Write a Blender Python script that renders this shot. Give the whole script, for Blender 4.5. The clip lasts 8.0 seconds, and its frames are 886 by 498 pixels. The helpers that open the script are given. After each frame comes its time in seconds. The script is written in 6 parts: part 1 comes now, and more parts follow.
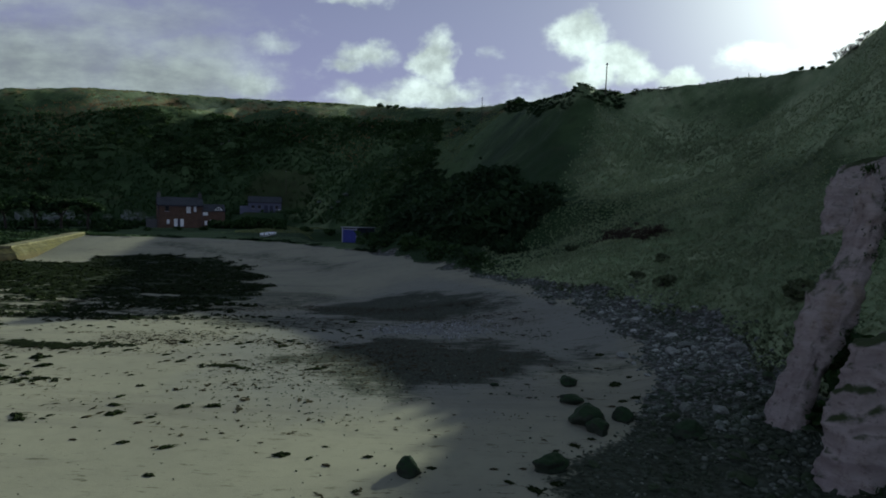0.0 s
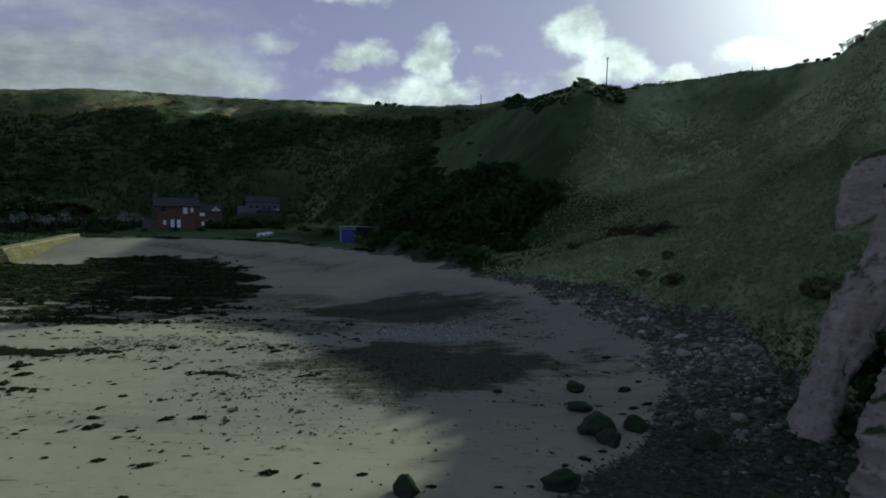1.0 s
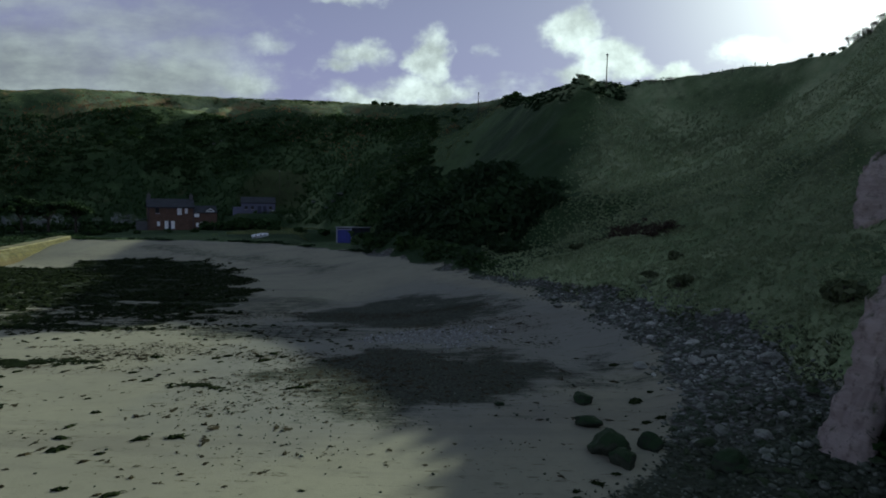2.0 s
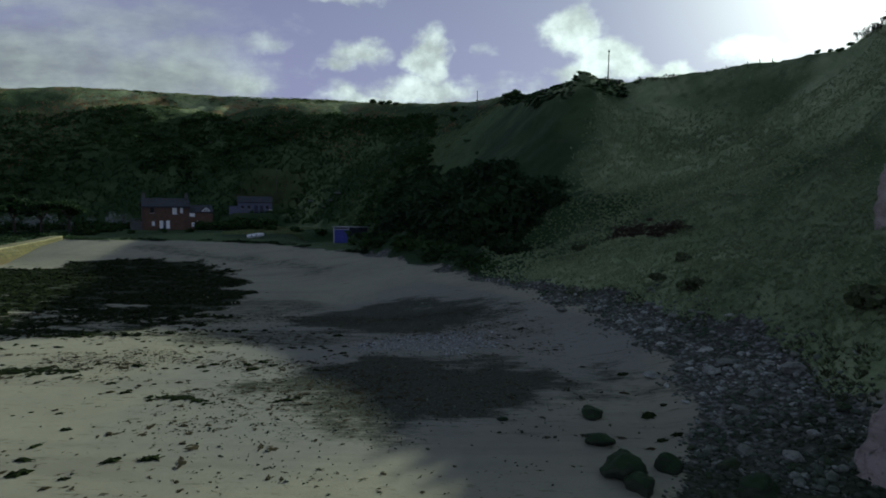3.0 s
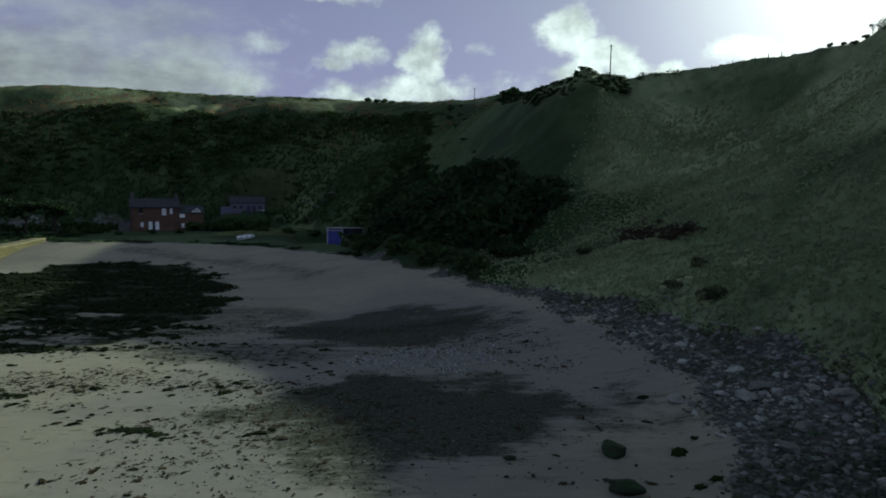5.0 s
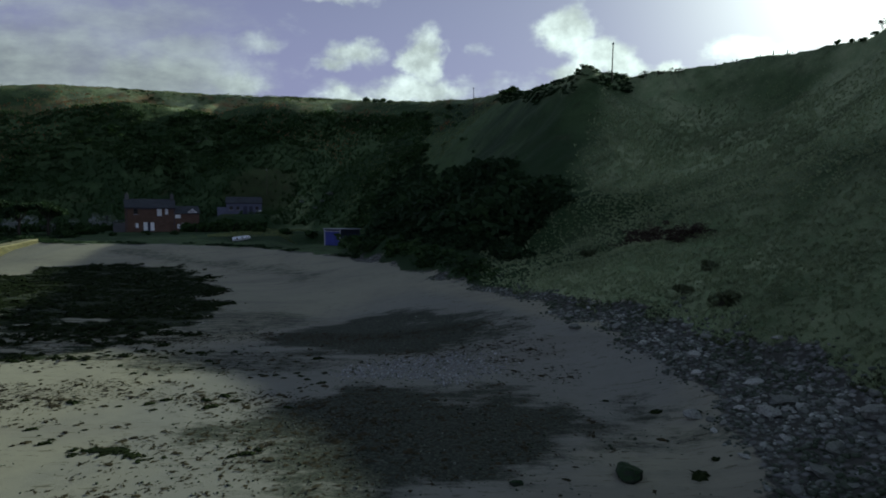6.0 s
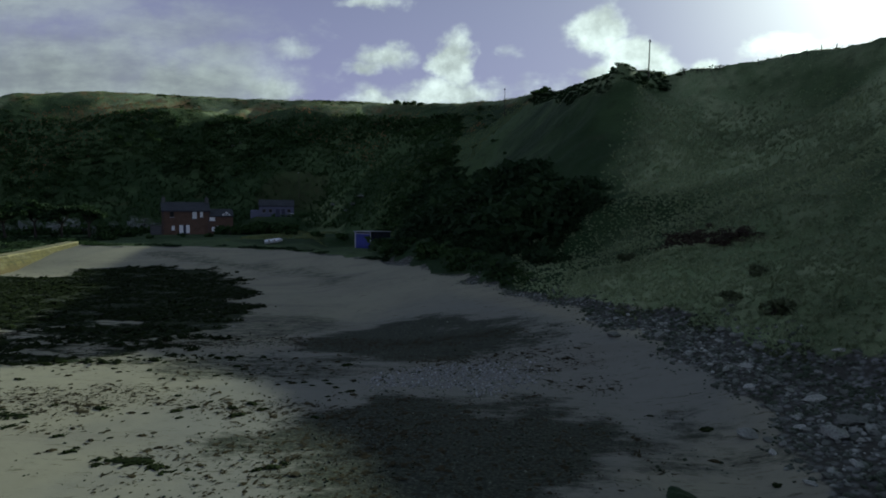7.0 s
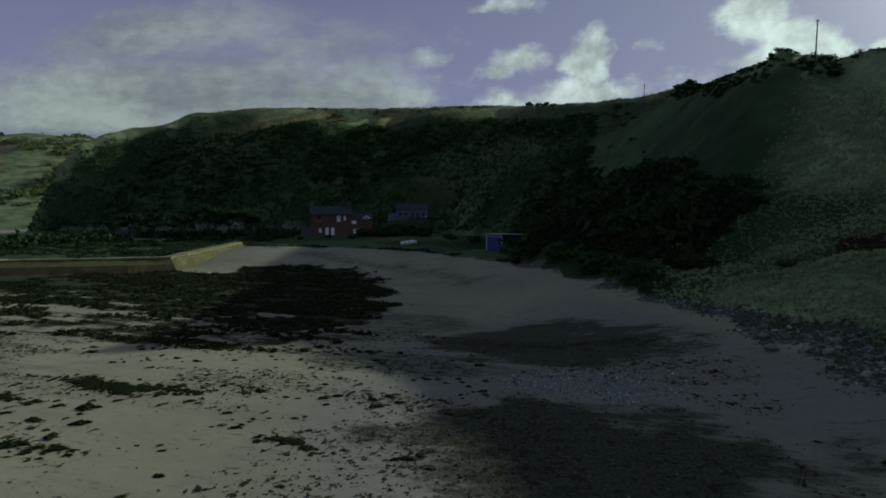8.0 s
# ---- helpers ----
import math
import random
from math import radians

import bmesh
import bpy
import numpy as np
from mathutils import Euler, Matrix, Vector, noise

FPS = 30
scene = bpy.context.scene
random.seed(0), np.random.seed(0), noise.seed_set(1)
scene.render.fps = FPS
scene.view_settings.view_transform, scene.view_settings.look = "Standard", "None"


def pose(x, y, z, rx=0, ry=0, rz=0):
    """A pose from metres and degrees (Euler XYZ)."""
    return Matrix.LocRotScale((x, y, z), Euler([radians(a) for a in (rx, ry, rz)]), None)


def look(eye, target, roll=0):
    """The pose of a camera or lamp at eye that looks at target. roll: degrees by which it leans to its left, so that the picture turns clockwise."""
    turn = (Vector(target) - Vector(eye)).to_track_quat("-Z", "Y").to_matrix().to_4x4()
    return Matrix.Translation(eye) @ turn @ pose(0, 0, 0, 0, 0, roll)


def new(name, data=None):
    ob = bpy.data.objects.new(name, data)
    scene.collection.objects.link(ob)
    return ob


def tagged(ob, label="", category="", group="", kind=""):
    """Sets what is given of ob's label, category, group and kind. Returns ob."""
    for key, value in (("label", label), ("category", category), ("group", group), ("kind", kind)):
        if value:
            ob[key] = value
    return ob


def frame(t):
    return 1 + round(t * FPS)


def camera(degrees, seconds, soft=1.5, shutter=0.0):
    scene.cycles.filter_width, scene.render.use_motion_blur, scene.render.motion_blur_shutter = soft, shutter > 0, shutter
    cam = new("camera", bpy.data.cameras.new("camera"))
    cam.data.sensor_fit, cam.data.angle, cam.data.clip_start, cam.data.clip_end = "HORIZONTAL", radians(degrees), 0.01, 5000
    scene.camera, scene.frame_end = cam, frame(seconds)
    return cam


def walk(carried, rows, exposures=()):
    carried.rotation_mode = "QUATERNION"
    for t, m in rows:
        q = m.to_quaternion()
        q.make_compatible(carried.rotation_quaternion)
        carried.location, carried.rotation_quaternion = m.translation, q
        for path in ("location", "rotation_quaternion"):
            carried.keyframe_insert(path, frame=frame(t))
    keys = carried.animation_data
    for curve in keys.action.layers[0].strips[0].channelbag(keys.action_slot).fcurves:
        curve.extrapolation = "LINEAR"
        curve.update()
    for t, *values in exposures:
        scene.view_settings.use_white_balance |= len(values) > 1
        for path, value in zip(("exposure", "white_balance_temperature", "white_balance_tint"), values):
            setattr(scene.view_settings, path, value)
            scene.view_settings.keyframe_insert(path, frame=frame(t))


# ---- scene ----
cam = camera(76.8, 8.0, 1.8)
PATH = [
    (0, (0.555, 1.193, 7.713), (0.466, 3.187, 7.589), 1.2),
    (0.5, (0.539, 1.781, 7.696), (0.45, 3.775, 7.57), 1.0),
    (1, (0.526, 2.528, 7.67), (0.438, 4.522, 7.541), 0.7),
    (1.5, (0.496, 3.324, 7.665), (0.411, 5.318, 7.536), 0.7),
    (1.7, (0.492, 3.664, 7.67), (0.408, 5.658, 7.541), 0.5),
    (3, (0.409, 5.768, 7.725), (0.333, 7.762, 7.593), 0.4),
    (3.5, (0.369, 6.541, 7.77), (0.297, 8.535, 7.638), 0.4),
    (4, (0.342, 7.329, 7.798), (0.272, 9.323, 7.665), 0.3),
    (4.5, (0.311, 8.081, 7.823), (0.244, 10.075, 7.69), 0.3),
    (6, (0.187, 10.321, 7.925), (0.128, 12.316, 7.793), 0.3),
    (6.5, (0.08, 11.013, 7.939), (0.022, 13.008, 7.811), 0.3),
    (7, (0.012, 11.371, 7.937), (-0.154, 13.36, 7.813), 0.2),
    (7.5, (-0.076, 11.399, 7.898), (-0.39, 13.37, 7.777), 0.1),
    (8, (-0.129, 11.324, 7.875), (-0.749, 13.222, 7.761), 0.0),
]
walk(cam, [(t, look(eye, target, roll)) for t, eye, target, roll in PATH], [(0.0, 0.12, 6150, -16), (6.5, 0.12, 6150, -16), (7.5, -0.06, 6150, -16), (8.0, -0.34, 6150, -16)])

# ---- light ----
SUN_AZ, SUN_EL = 40.2, 21.5        # degrees clockwise from +Y, and above the horizon


def sun_way():
    a, e = radians(SUN_AZ), radians(SUN_EL)
    return Vector((math.sin(a) * math.cos(e), math.cos(a) * math.cos(e), math.sin(e)))


sun = new("sun", bpy.data.lights.new("sun", "SUN"))
sun.data.energy, sun.data.angle, sun.data.color = 4.1, radians(0.6), (1.0, 0.93, 0.82)
sun.rotation_euler = sun_way().to_track_quat("Z", "Y").to_euler()
sun.location = (60, 80, 80)


class Nodes:
    """Short hand for building a node tree."""

    def __init__(self, tree):
        self.t = tree
        tree.nodes.clear()

    def add(self, kind, **props):
        n = self.t.nodes.new(kind)
        for k, v in props.items():
            if k == "operation":
                n.operation = v
            elif k == "blend_type":
                n.blend_type = v
            elif k == "data_type":
                n.data_type = v
            elif k == "attribute_name":
                n.attribute_name = v
            elif k == "feature":
                n.feature = v
        return n

    def link(self, a, b):
        if isinstance(a, bpy.types.NodeSocket):
            self.t.links.new(a, b)
        elif isinstance(a, (tuple, list)) and b.type == "RGBA":
            b.default_value = (*a[:3], 1.0)
        elif b.type == "RGBA":
            b.default_value = (a, a, a, 1.0)
        else:
            b.default_value = a

    def math(self, op, a, b=0.0, clamp=False):
        n = self.add("ShaderNodeMath", operation=op)
        n.use_clamp = clamp
        self.link(a, n.inputs[0])
        self.link(b, n.inputs[1])
        return n.outputs[0]

    def vec(self, op, a, b=(0, 0, 0)):
        n = self.add("ShaderNodeVectorMath", operation=op)
        self.link(a, n.inputs[0])
        self.link(b, n.inputs[1])
        return n.outputs["Value"] if op in ("LENGTH", "DOT_PRODUCT") else n.outputs[0]

    def mix(self, f, a, b, kind="MIX"):
        n = self.add("ShaderNodeMix", data_type="RGBA", blend_type=kind)
        self.link(f, n.inputs[0])
        self.link(a, n.inputs[6])
        self.link(b, n.inputs[7])
        return n.outputs[2]

    def noise(self, where, scale, detail=4.0, rough=0.55, distort=0.0, colour=False):
        n = self.add("ShaderNodeTexNoise")
        if where is not None:
            self.link(where, n.inputs["Vector"])
        n.inputs["Scale"].default_value, n.inputs["Detail"].default_value = scale, detail
        n.inputs["Roughness"].default_value, n.inputs["Distortion"].default_value = rough, distort
        return n.outputs["Color" if colour else "Fac"]

    def voronoi(self, where, scale, feature="F1", out="Distance"):
        n = self.add("ShaderNodeTexVoronoi", feature=feature)
        if where is not None:
            self.link(where, n.inputs["Vector"])
        n.inputs["Scale"].default_value = scale
        return n.outputs[out]

    def ramp(self, f, lo, hi, a=0.0, b=1.0):
        n = self.add("ShaderNodeMapRange")
        n.interpolation_type = "SMOOTHSTEP"
        self.link(f, n.inputs[0])
        for i, v in enumerate((lo, hi, a, b)):
            n.inputs[i + 1].default_value = v
        return n.outputs[0]

    def attr(self, name):
        return self.add("ShaderNodeAttribute", attribute_name=name).outputs["Fac"]

    def place(self):
        return self.add("ShaderNodeTexCoord").outputs["Object"]

    def bump(self, height, strength=0.5, distance=0.05):
        n = self.add("ShaderNodeBump")
        n.inputs["Strength"].default_value, n.inputs["Distance"].default_value = strength, distance
        self.link(height, n.inputs["Height"])
        return n.outputs["Normal"]

    def surface(self, colour, rough=0.8, normal=None, metal=0.0, spec=0.5, sheen=0.0):
        n = self.add("ShaderNodeBsdfPrincipled")
        self.link(colour, n.inputs["Base Color"])
        self.link(rough, n.inputs["Roughness"])
        n.inputs["Metallic"].default_value = metal
        n.inputs["Specular IOR Level"].default_value = spec
        if normal is not None:
            self.link(normal, n.inputs["Normal"])
        out = self.add("ShaderNodeOutputMaterial")
        self.t.links.new(n.outputs[0], out.inputs[0])
        return n


# cloud banks: way right and way up per unit ahead, half widths, weight
CLOUDS = [
    (0.185, 0.318, 0.062, 0.042, 1.2), (0.235, 0.268, 0.065, 0.040, 1.15), (0.190, 0.245, 0.060, 0.035, 1.0), (0.285, 0.248, 0.060, 0.022, 0.9),
    (-0.190, 0.280, 0.075, 0.030, 0.85), (-0.225, 0.262, 0.050, 0.020, 0.75), (-0.065, 0.272, 0.042, 0.056, 1.15), (-0.075, 0.215, 0.110, 0.034, 1.0),
    (-0.160, 0.197, 0.130, 0.020, 0.9), (-0.850, 0.250, 0.420, 0.125, 0.90), (-0.560, 0.235, 0.270, 0.075, 0.90), (-1.200, 0.260, 0.600, 0.150, 0.95), (-0.800, 0.180, 0.600, 0.060, 0.95), (-0.900, 0.400, 0.350, 0.060, 0.62),
]
CLOUDS += [
    (-0.415, 0.228, 0.100, 0.036, 0.9), (-0.370, 0.300, 0.070, 0.026, 0.55), (-0.217, 0.372, 0.075, 0.022, 0.85),
    (0.490, 0.280, 0.095, 0.030, 1.05), (0.352, 0.236, 0.050, 0.020, 0.85), (0.030, 0.280, 0.030, 0.020, 0.5), (-0.08, 0.185, 0.330, 0.050, 0.62), (0.10, 0.200, 0.120, 0.050, 0.60),
    (-0.620, 0.335, 0.300, 0.060, 0.60), (-1.050, 0.400, 0.420, 0.090, 0.75), (-0.500, 0.290, 0.160, 0.040, 0.66),
]
world = bpy.data.worlds.new("sky")
scene.world = world
world.use_nodes = True
w = Nodes(world.node_tree)
way = w.add("ShaderNodeTexCoord").outputs["Generated"]
sep = w.add("ShaderNodeSeparateXYZ")
w.link(way, sep.inputs[0])
ahead = w.math("MAXIMUM", sep.outputs[1], 0.08)
comb = w.add("ShaderNodeCombineXYZ")
comb_u = w.math("DIVIDE", sep.outputs[0], ahead)
w.link(comb_u, comb.inputs[0])
w.link(w.math("DIVIDE", sep.outputs[2], ahead), comb.inputs[1])
flat = comb.outputs[0]
streaky = w.vec("MULTIPLY", flat, (0.62, 1.25, 1.0))
fluff = w.noise(streaky, 9.0, 7.0, 0.58, 0.25)
fluff2 = w.noise(streaky, 30.0, 5.0, 0.6)
warp = w.vec("SUBTRACT", w.noise(flat, 14.0, 4.0, 0.6, colour=True), (0.5, 0.5, 0.5))
warped = w.vec("ADD", flat, w.vec("MULTIPLY", warp, (0.085, 0.065, 0.0)))
field = 0.0
for cx, cy, rx, ry, k in CLOUDS:
    q = w.vec("MULTIPLY", w.vec("SUBTRACT", warped, (cx, cy, 0)), (1 / rx, 1 / ry, 0))
    g = w.math("MULTIPLY", w.ramp(w.vec("LENGTH", q), 1.55, 0.1), k)
    field = w.math("MAXIMUM", field, g)
west = w.ramp(comb_u, -0.28, -0.50)
turn = w.math("ARCTAN2", sep.outputs[0], sep.outputs[1])
sheet = w.add("ShaderNodeCombineXYZ")
w.link(w.math("MULTIPLY", turn, 0.55), sheet.inputs[0])
w.link(w.math("MULTIPLY", sep.outputs[2], 2.2), sheet.inputs[1])
layers = w.noise(sheet.outputs[0], 5.0, 6.0, 0.52, 0.5)
fluff = w.math("ADD", w.math("MULTIPLY", fluff, w.math("SUBTRACT", 1.0, west)), w.math("MULTIPLY", layers, west))
cover = w.math("ADD", field, w.math("MULTIPLY", w.math("SUBTRACT", fluff, 0.5), w.math("SUBTRACT", 1.1, w.math("MULTIPLY", west, 0.45))))
cover = w.math("ADD", cover, w.math("MULTIPLY", w.math("SUBTRACT", fluff2, 0.5), w.math("SUBTRACT", 0.50, w.math("MULTIPLY", west, 0.28))))
cloud_front = w.math("ADD", w.math("MULTIPLY", w.ramp(cover, 0.20, 1.0), west), w.math("MULTIPLY", w.ramp(cover, 0.24, 0.92), w.math("SUBTRACT", 1.0, west)))
round_noise = w.noise(way, 2.6, 7.0, 0.6, 0.4)
# unseen cloud cover behind, thickened to lift the shaded ground
cloud_back = w.ramp(round_noise, 0.44, 0.70, 0.0, 0.85)
front = w.ramp(sep.outputs[1], 0.25, 0.5)
cloud = w.math("ADD", w.math("MULTIPLY", cloud_front, front), w.math("MULTIPLY", cloud_back, w.math("SUBTRACT", 1.0, front)))
sky = w.add("ShaderNodeTexSky")
sky.sky_type, sky.sun_disc = "NISHITA", False
sky.sun_elevation, sky.sun_rotation = radians(SUN_EL), radians(SUN_AZ)
sky.altitude, sky.air_density, sky.dust_density, sky.ozone_density = 0, 1.0, 0.7, 2.5
SKY = 0.048
blue = w.vec("MULTIPLY", sky.outputs[0], (SKY * 1.15, SKY * 0.92, SKY * 0.95))
haze = w.ramp(sep.outputs[2], 0.75, 0.12, 0.0, 0.82)
blue = w.mix(haze, blue, (0.312, 0.270, 0.500))
near_sun = w.math("MAXIMUM", w.vec("DOT_PRODUCT", w.vec("NORMALIZE", way), tuple(sun_way())), 0.0)
silver = w.math("MULTIPLY", w.math("POWER", near_sun, 18.0), 0.32)
shade = w.math("ADD", w.ramp(w.noise(flat, 16.0, 5.0, 0.6), 0.3, 0.75, 0.42, 0.98), silver)
veil = w.math("ADD", w.math("MULTIPLY", w.math("POWER", near_sun, 30.0), 1.1), w.math("MULTIPLY", w.math("POWER", near_sun, 4.0), 0.13))
soft_grey = w.ramp(w.math("ADD", w.math("MULTIPLY", layers, 0.7), w.math("MULTIPLY", fluff2, 0.3)), 0.32, 0.68, 0.21, 0.48)
shade = w.math("ADD", w.math("MULTIPLY", shade, w.math("SUBTRACT", 1.0, west)), w.math("MULTIPLY", soft_grey, west))
# unseen clouds away from the sun, lit full on, blued to fill shade
fill_back = w.ramp(w.noise(way, 5.5, 5.0, 0.6), 0.3, 0.7, 0.57, 1.06)
shade = w.math("ADD", w.math("MULTIPLY", shade, front), w.math("MULTIPLY", fill_back, w.math("SUBTRACT", 1.0, front)))
grey = w.vec("MULTIPLY", w.mix(front, (0.85, 0.89, 1.22), (1.0, 1.0, 1.05)), shade)
tone = w.mix(w.math("MULTIPLY", cloud, 0.9), blue, grey)
tone = w.vec("ADD", tone, w.vec("MULTIPLY", (1.0, 1.0, 0.9), veil))
bg = w.add("ShaderNodeBackground")
w.link(tone, bg.inputs[0])
wout = w.add("ShaderNodeOutputWorld")
w.link(bg.outputs[0], wout.inputs[0])


# ---- plan of the ground ----
# foot of the hillside: x, y
FOOT = np.array([
    (12.5, -80), (12.2, 0), (13.0, 20), (14.0, 33), (11.0, 42), (3.0, 53), (-4.0, 65), (-12, 78), (-17, 92), (-17, 108), (-17, 124),
    (-24, 136), (-40, 148), (-58, 160), (-85, 158), (-105, 153), (-125, 145), (-143, 137), (-157, 131), (-165, 128), (-174, 133),
    (-184, 165), (-197, 230), (-217, 420), (-262, 900)], float)
# crest of the hillside: x, y, height, how hollow (plus) or rounded (minus) the slope below it is
CREST_EAST = [
    (34, -80, 16, 0.2), (32, 0, 19, 0.2), (33, 25, 21.5, 0.2), (34.5, 42, 23.6, 0.3), (38.2, 51.5, 25.9, 0.36), (42.0, 60.8, 27.2, 0.4), (43.6, 68.4, 26.65, 0.42), (43.2, 73.0, 25.6, 0.42), (42.6, 76, 26.1, 0.42),
    (40.9, 83.3, 27.25, 0.42), (37.75, 91.7, 28.45, 0.42), (30.15, 96.7, 28.25, 0.42), (26.6, 97.4, 28.0, 0.38), (22.4, 94.2, 27.6, 0.35), (17.9, 91.6, 27.5, 0.25), (15.8, 102, 27.9, 0.2), (15.2, 111, 29.3, 0.1),
]
CREST_WEST = [
    (14.8, 127.0, 31.7, 0), (10.9, 149.0, 36.0, -0.1), (3.75, 170.5, 38.7, -0.2), (-9.7, 194.5, 42.7, -0.3), (-27.7, 212.0, 46.0, -0.5), (-51.7, 223, 49.4, -1),
    (-76, 228.6, 51.5, -1), (-98, 225, 51.4, -1), (-115, 214, 50.6, -1), (-127, 205, 49.8, -1), (-137, 196, 48.8, -0.7), (-145, 187, 46.6, -0.4),
    (-151, 181, 45.4, -0.4), (-154.5, 171.5, 40.3, -0.2), (-160.3, 165, 38.5, -0.1), (-163, 156, 35.6, 0), (-165.3, 147.4, 31.4, 0), (-167.5, 140, 24, 0),
    (-176, 150, 26, 0), (-192, 190, 34, 0), (-225, 300, 40, 0), (-260, 500, 45, 0), (-330, 900, 50, 0)]
CREST = np.array(CREST_EAST + CREST_WEST)
# upper edge of the beach: x, y, height
EDGE = np.array([
    (12.5, -80, 1.8), (12.2, 0, 1.3), (13, 20, 1.25), (14, 33, 1.7), (11, 42, 2.0), (3, 53, 2.0), (-4, 65, 2.1), (-12, 78, 2.2),
    (-19, 83, 2.4), (-31, 92, 2.6), (-45, 94, 2.8), (-57, 93, 2.8), (-66, 98, 2.6), (-73, 106, 2.4), (-88, 118, 2.2),
    (-120, 131, 2.0), (-150, 130, 1.6), (-166, 127, 1.5), (-175, 134, 1.5), (-186, 160, 1.5), (-200, 230, 1.5), (-220, 420, 1.5), (-270, 900, 1.5)])
PIER = [(-72.0, 103.5), (-63.9, 76.9), (-82.6, 65.9), (-132.0, 45.6)]
PADS = [(-69.0, 138.5, 3.0, 9.0), (-57.5, 165.0, 7.1, 8.0), (-22.5, 119.5, 1.4, 5.5)]


def lattice(ix, iy, seed):
    n = (ix.astype(np.int64) * 374761393 + iy.astype(np.int64) * 668265263 + seed * 974711) & 0x7FFFFFFF
    n = ((n ^ (n >> 13)) * 1274126177) & 0x7FFFFFFF
    return ((n ^ (n >> 16)) & 0xFFFF) / 65535.0


def value_noise(x, y, seed=0):
    ix, iy = np.floor(x), np.floor(y)
    fx, fy = x - ix, y - iy
    fx, fy = fx * fx * (3 - 2 * fx), fy * fy * (3 - 2 * fy)
    a, b = lattice(ix, iy, seed), lattice(ix + 1, iy, seed)
    c, d = lattice(ix, iy + 1, seed), lattice(ix + 1, iy + 1, seed)
    return (a + (b - a) * fx) * (1 - fy) + (c + (d - c) * fx) * fy - 0.5


def fbm(x, y, size, octaves=4, seed=0):
    total, amp, k = 0.0, 1.0, 1.0 / size
    for o in range(octaves):
        total = total + amp * value_noise(x * k + o * 17.3, y * k - o * 9.1, seed + o)
        amp, k = amp * 0.5, k * 2.03
    return total


def smooth(a, b, v):
    t = np.clip((v - a) / (b - a), 0, 1)
    return t * t * (3 - 2 * t)


def densify(line, step):
    rows = []
    for a, b in zip(line[:-1], line[1:]):
        n = max(1, int(np.hypot(*(b[:2] - a[:2])) / step))
        for i in range(n):
            rows.append(a + (b - a) * i / n)
    rows.append(line[-1])
    return np.array(rows)


EDGE_D, PIER_D = densify(EDGE, 3.0), densify(np.array(PIER, float), 2.0)


def side(line, x, y):
    """Signed distance to a line (plus: to the right of its run) and its values there."""
    x, y = np.ravel(x).astype(float), np.ravel(y).astype(float)
    dist, vals = np.empty(x.size), np.empty((x.size, line.shape[1] - 2))
    a, seg = line[:-1], line[1:] - line[:-1]
    ll = (seg[:, :2] ** 2).sum(1)
    for s in range(0, x.size, 6000):
        px, py = x[s:s + 6000, None], y[s:s + 6000, None]
        t = np.clip(((px - a[:, 0]) * seg[:, 0] + (py - a[:, 1]) * seg[:, 1]) / ll, 0, 1)
        ex, ey = px - a[:, 0] - t * seg[:, 0], py - a[:, 1] - t * seg[:, 1]
        d2 = ex * ex + ey * ey
        # at a corner both pieces are as near: the one whose run the point lies beside tells the side
        beside = np.abs(seg[:, 0] * ey - seg[:, 1] * ex) / np.sqrt(ll)
        i = (d2 - 1e-4 * beside).argmin(1)
        r = np.arange(i.size)
        cross = seg[i, 0] * ey[r, i] - seg[i, 1] * ex[r, i]
        dist[s:s + 6000] = np.sqrt(d2[r, i]) * np.where(cross < 0, 1, -1)
        if vals.shape[1]:
            k = 1.0 / (d2 + 6.0) ** 2
            k /= k.sum(1, keepdims=True)
            here = a[None, :, 2:] + t[:, :, None] * seg[None, :, 2:]
            vals[s:s + 6000] = (k[:, :, None] * here).sum(1)
    return dist, vals


SHINGLE_Y = [-80, 10, 17.4, 23, 25.5, 29, 32, 35, 37, 41, 47, 53, 62, 70]
SHINGLE_W = [9, 9.5, 9.0, 5.8, 4.5, 3.6, 3.9, 4.2, 3.5, 2.6, 1.2, 0.7, 0.3, 0.0]
# outline of the weed-covered rocks, and the dark tide line on the upper beach: x, y
BED = np.array([(-64, 75), (-55, 75.5), (-54, 81.5), (-46, 84), (-38, 82.5), (-32, 78), (-24.5, 67.5), (-23.5, 62), (-17.5, 54), (-16.5, 47),
                (-21, 44), (-28, 44.5), (-36, 46), (-46, 47), (-60, 45), (-80, 43), (-100, 50), (-64, 75)], float)
# outline of the dark thicket in the fold of the hill
WOOD_EDGE = np.array([(7.2, 57.6), (7.6, 63.4), (11.2, 64.6), (11.4, 72.5), (8.4, 79), (3.8, 97), (-6, 136), (-14, 146), (-22, 140), (-15, 122), (-14, 104),
                      (-14, 92), (-9, 80.5), (-2.5, 70), (1.5, 62.5), (3.6, 58.8), (7.2, 57.6)], float)
STREAK = np.array([(-48, 89), (-42, 86.8), (-31, 83.5), (-22, 77), (-16, 71)], float)


def inside(line, x, y):
    """Distance to a closed outline, plus within it."""
    d = np.abs(side(line, x, y)[0])
    odd = np.zeros(x.size, bool)
    for (ax, ay), (bx, by) in zip(line[:-1], line[1:]):
        cross = (ay > y) != (by > y)
        odd ^= cross & (x < ax + (bx - ax) * (y - ay) / (by - ay if by != ay else 1.0))
    return np.where(odd, d, -d)


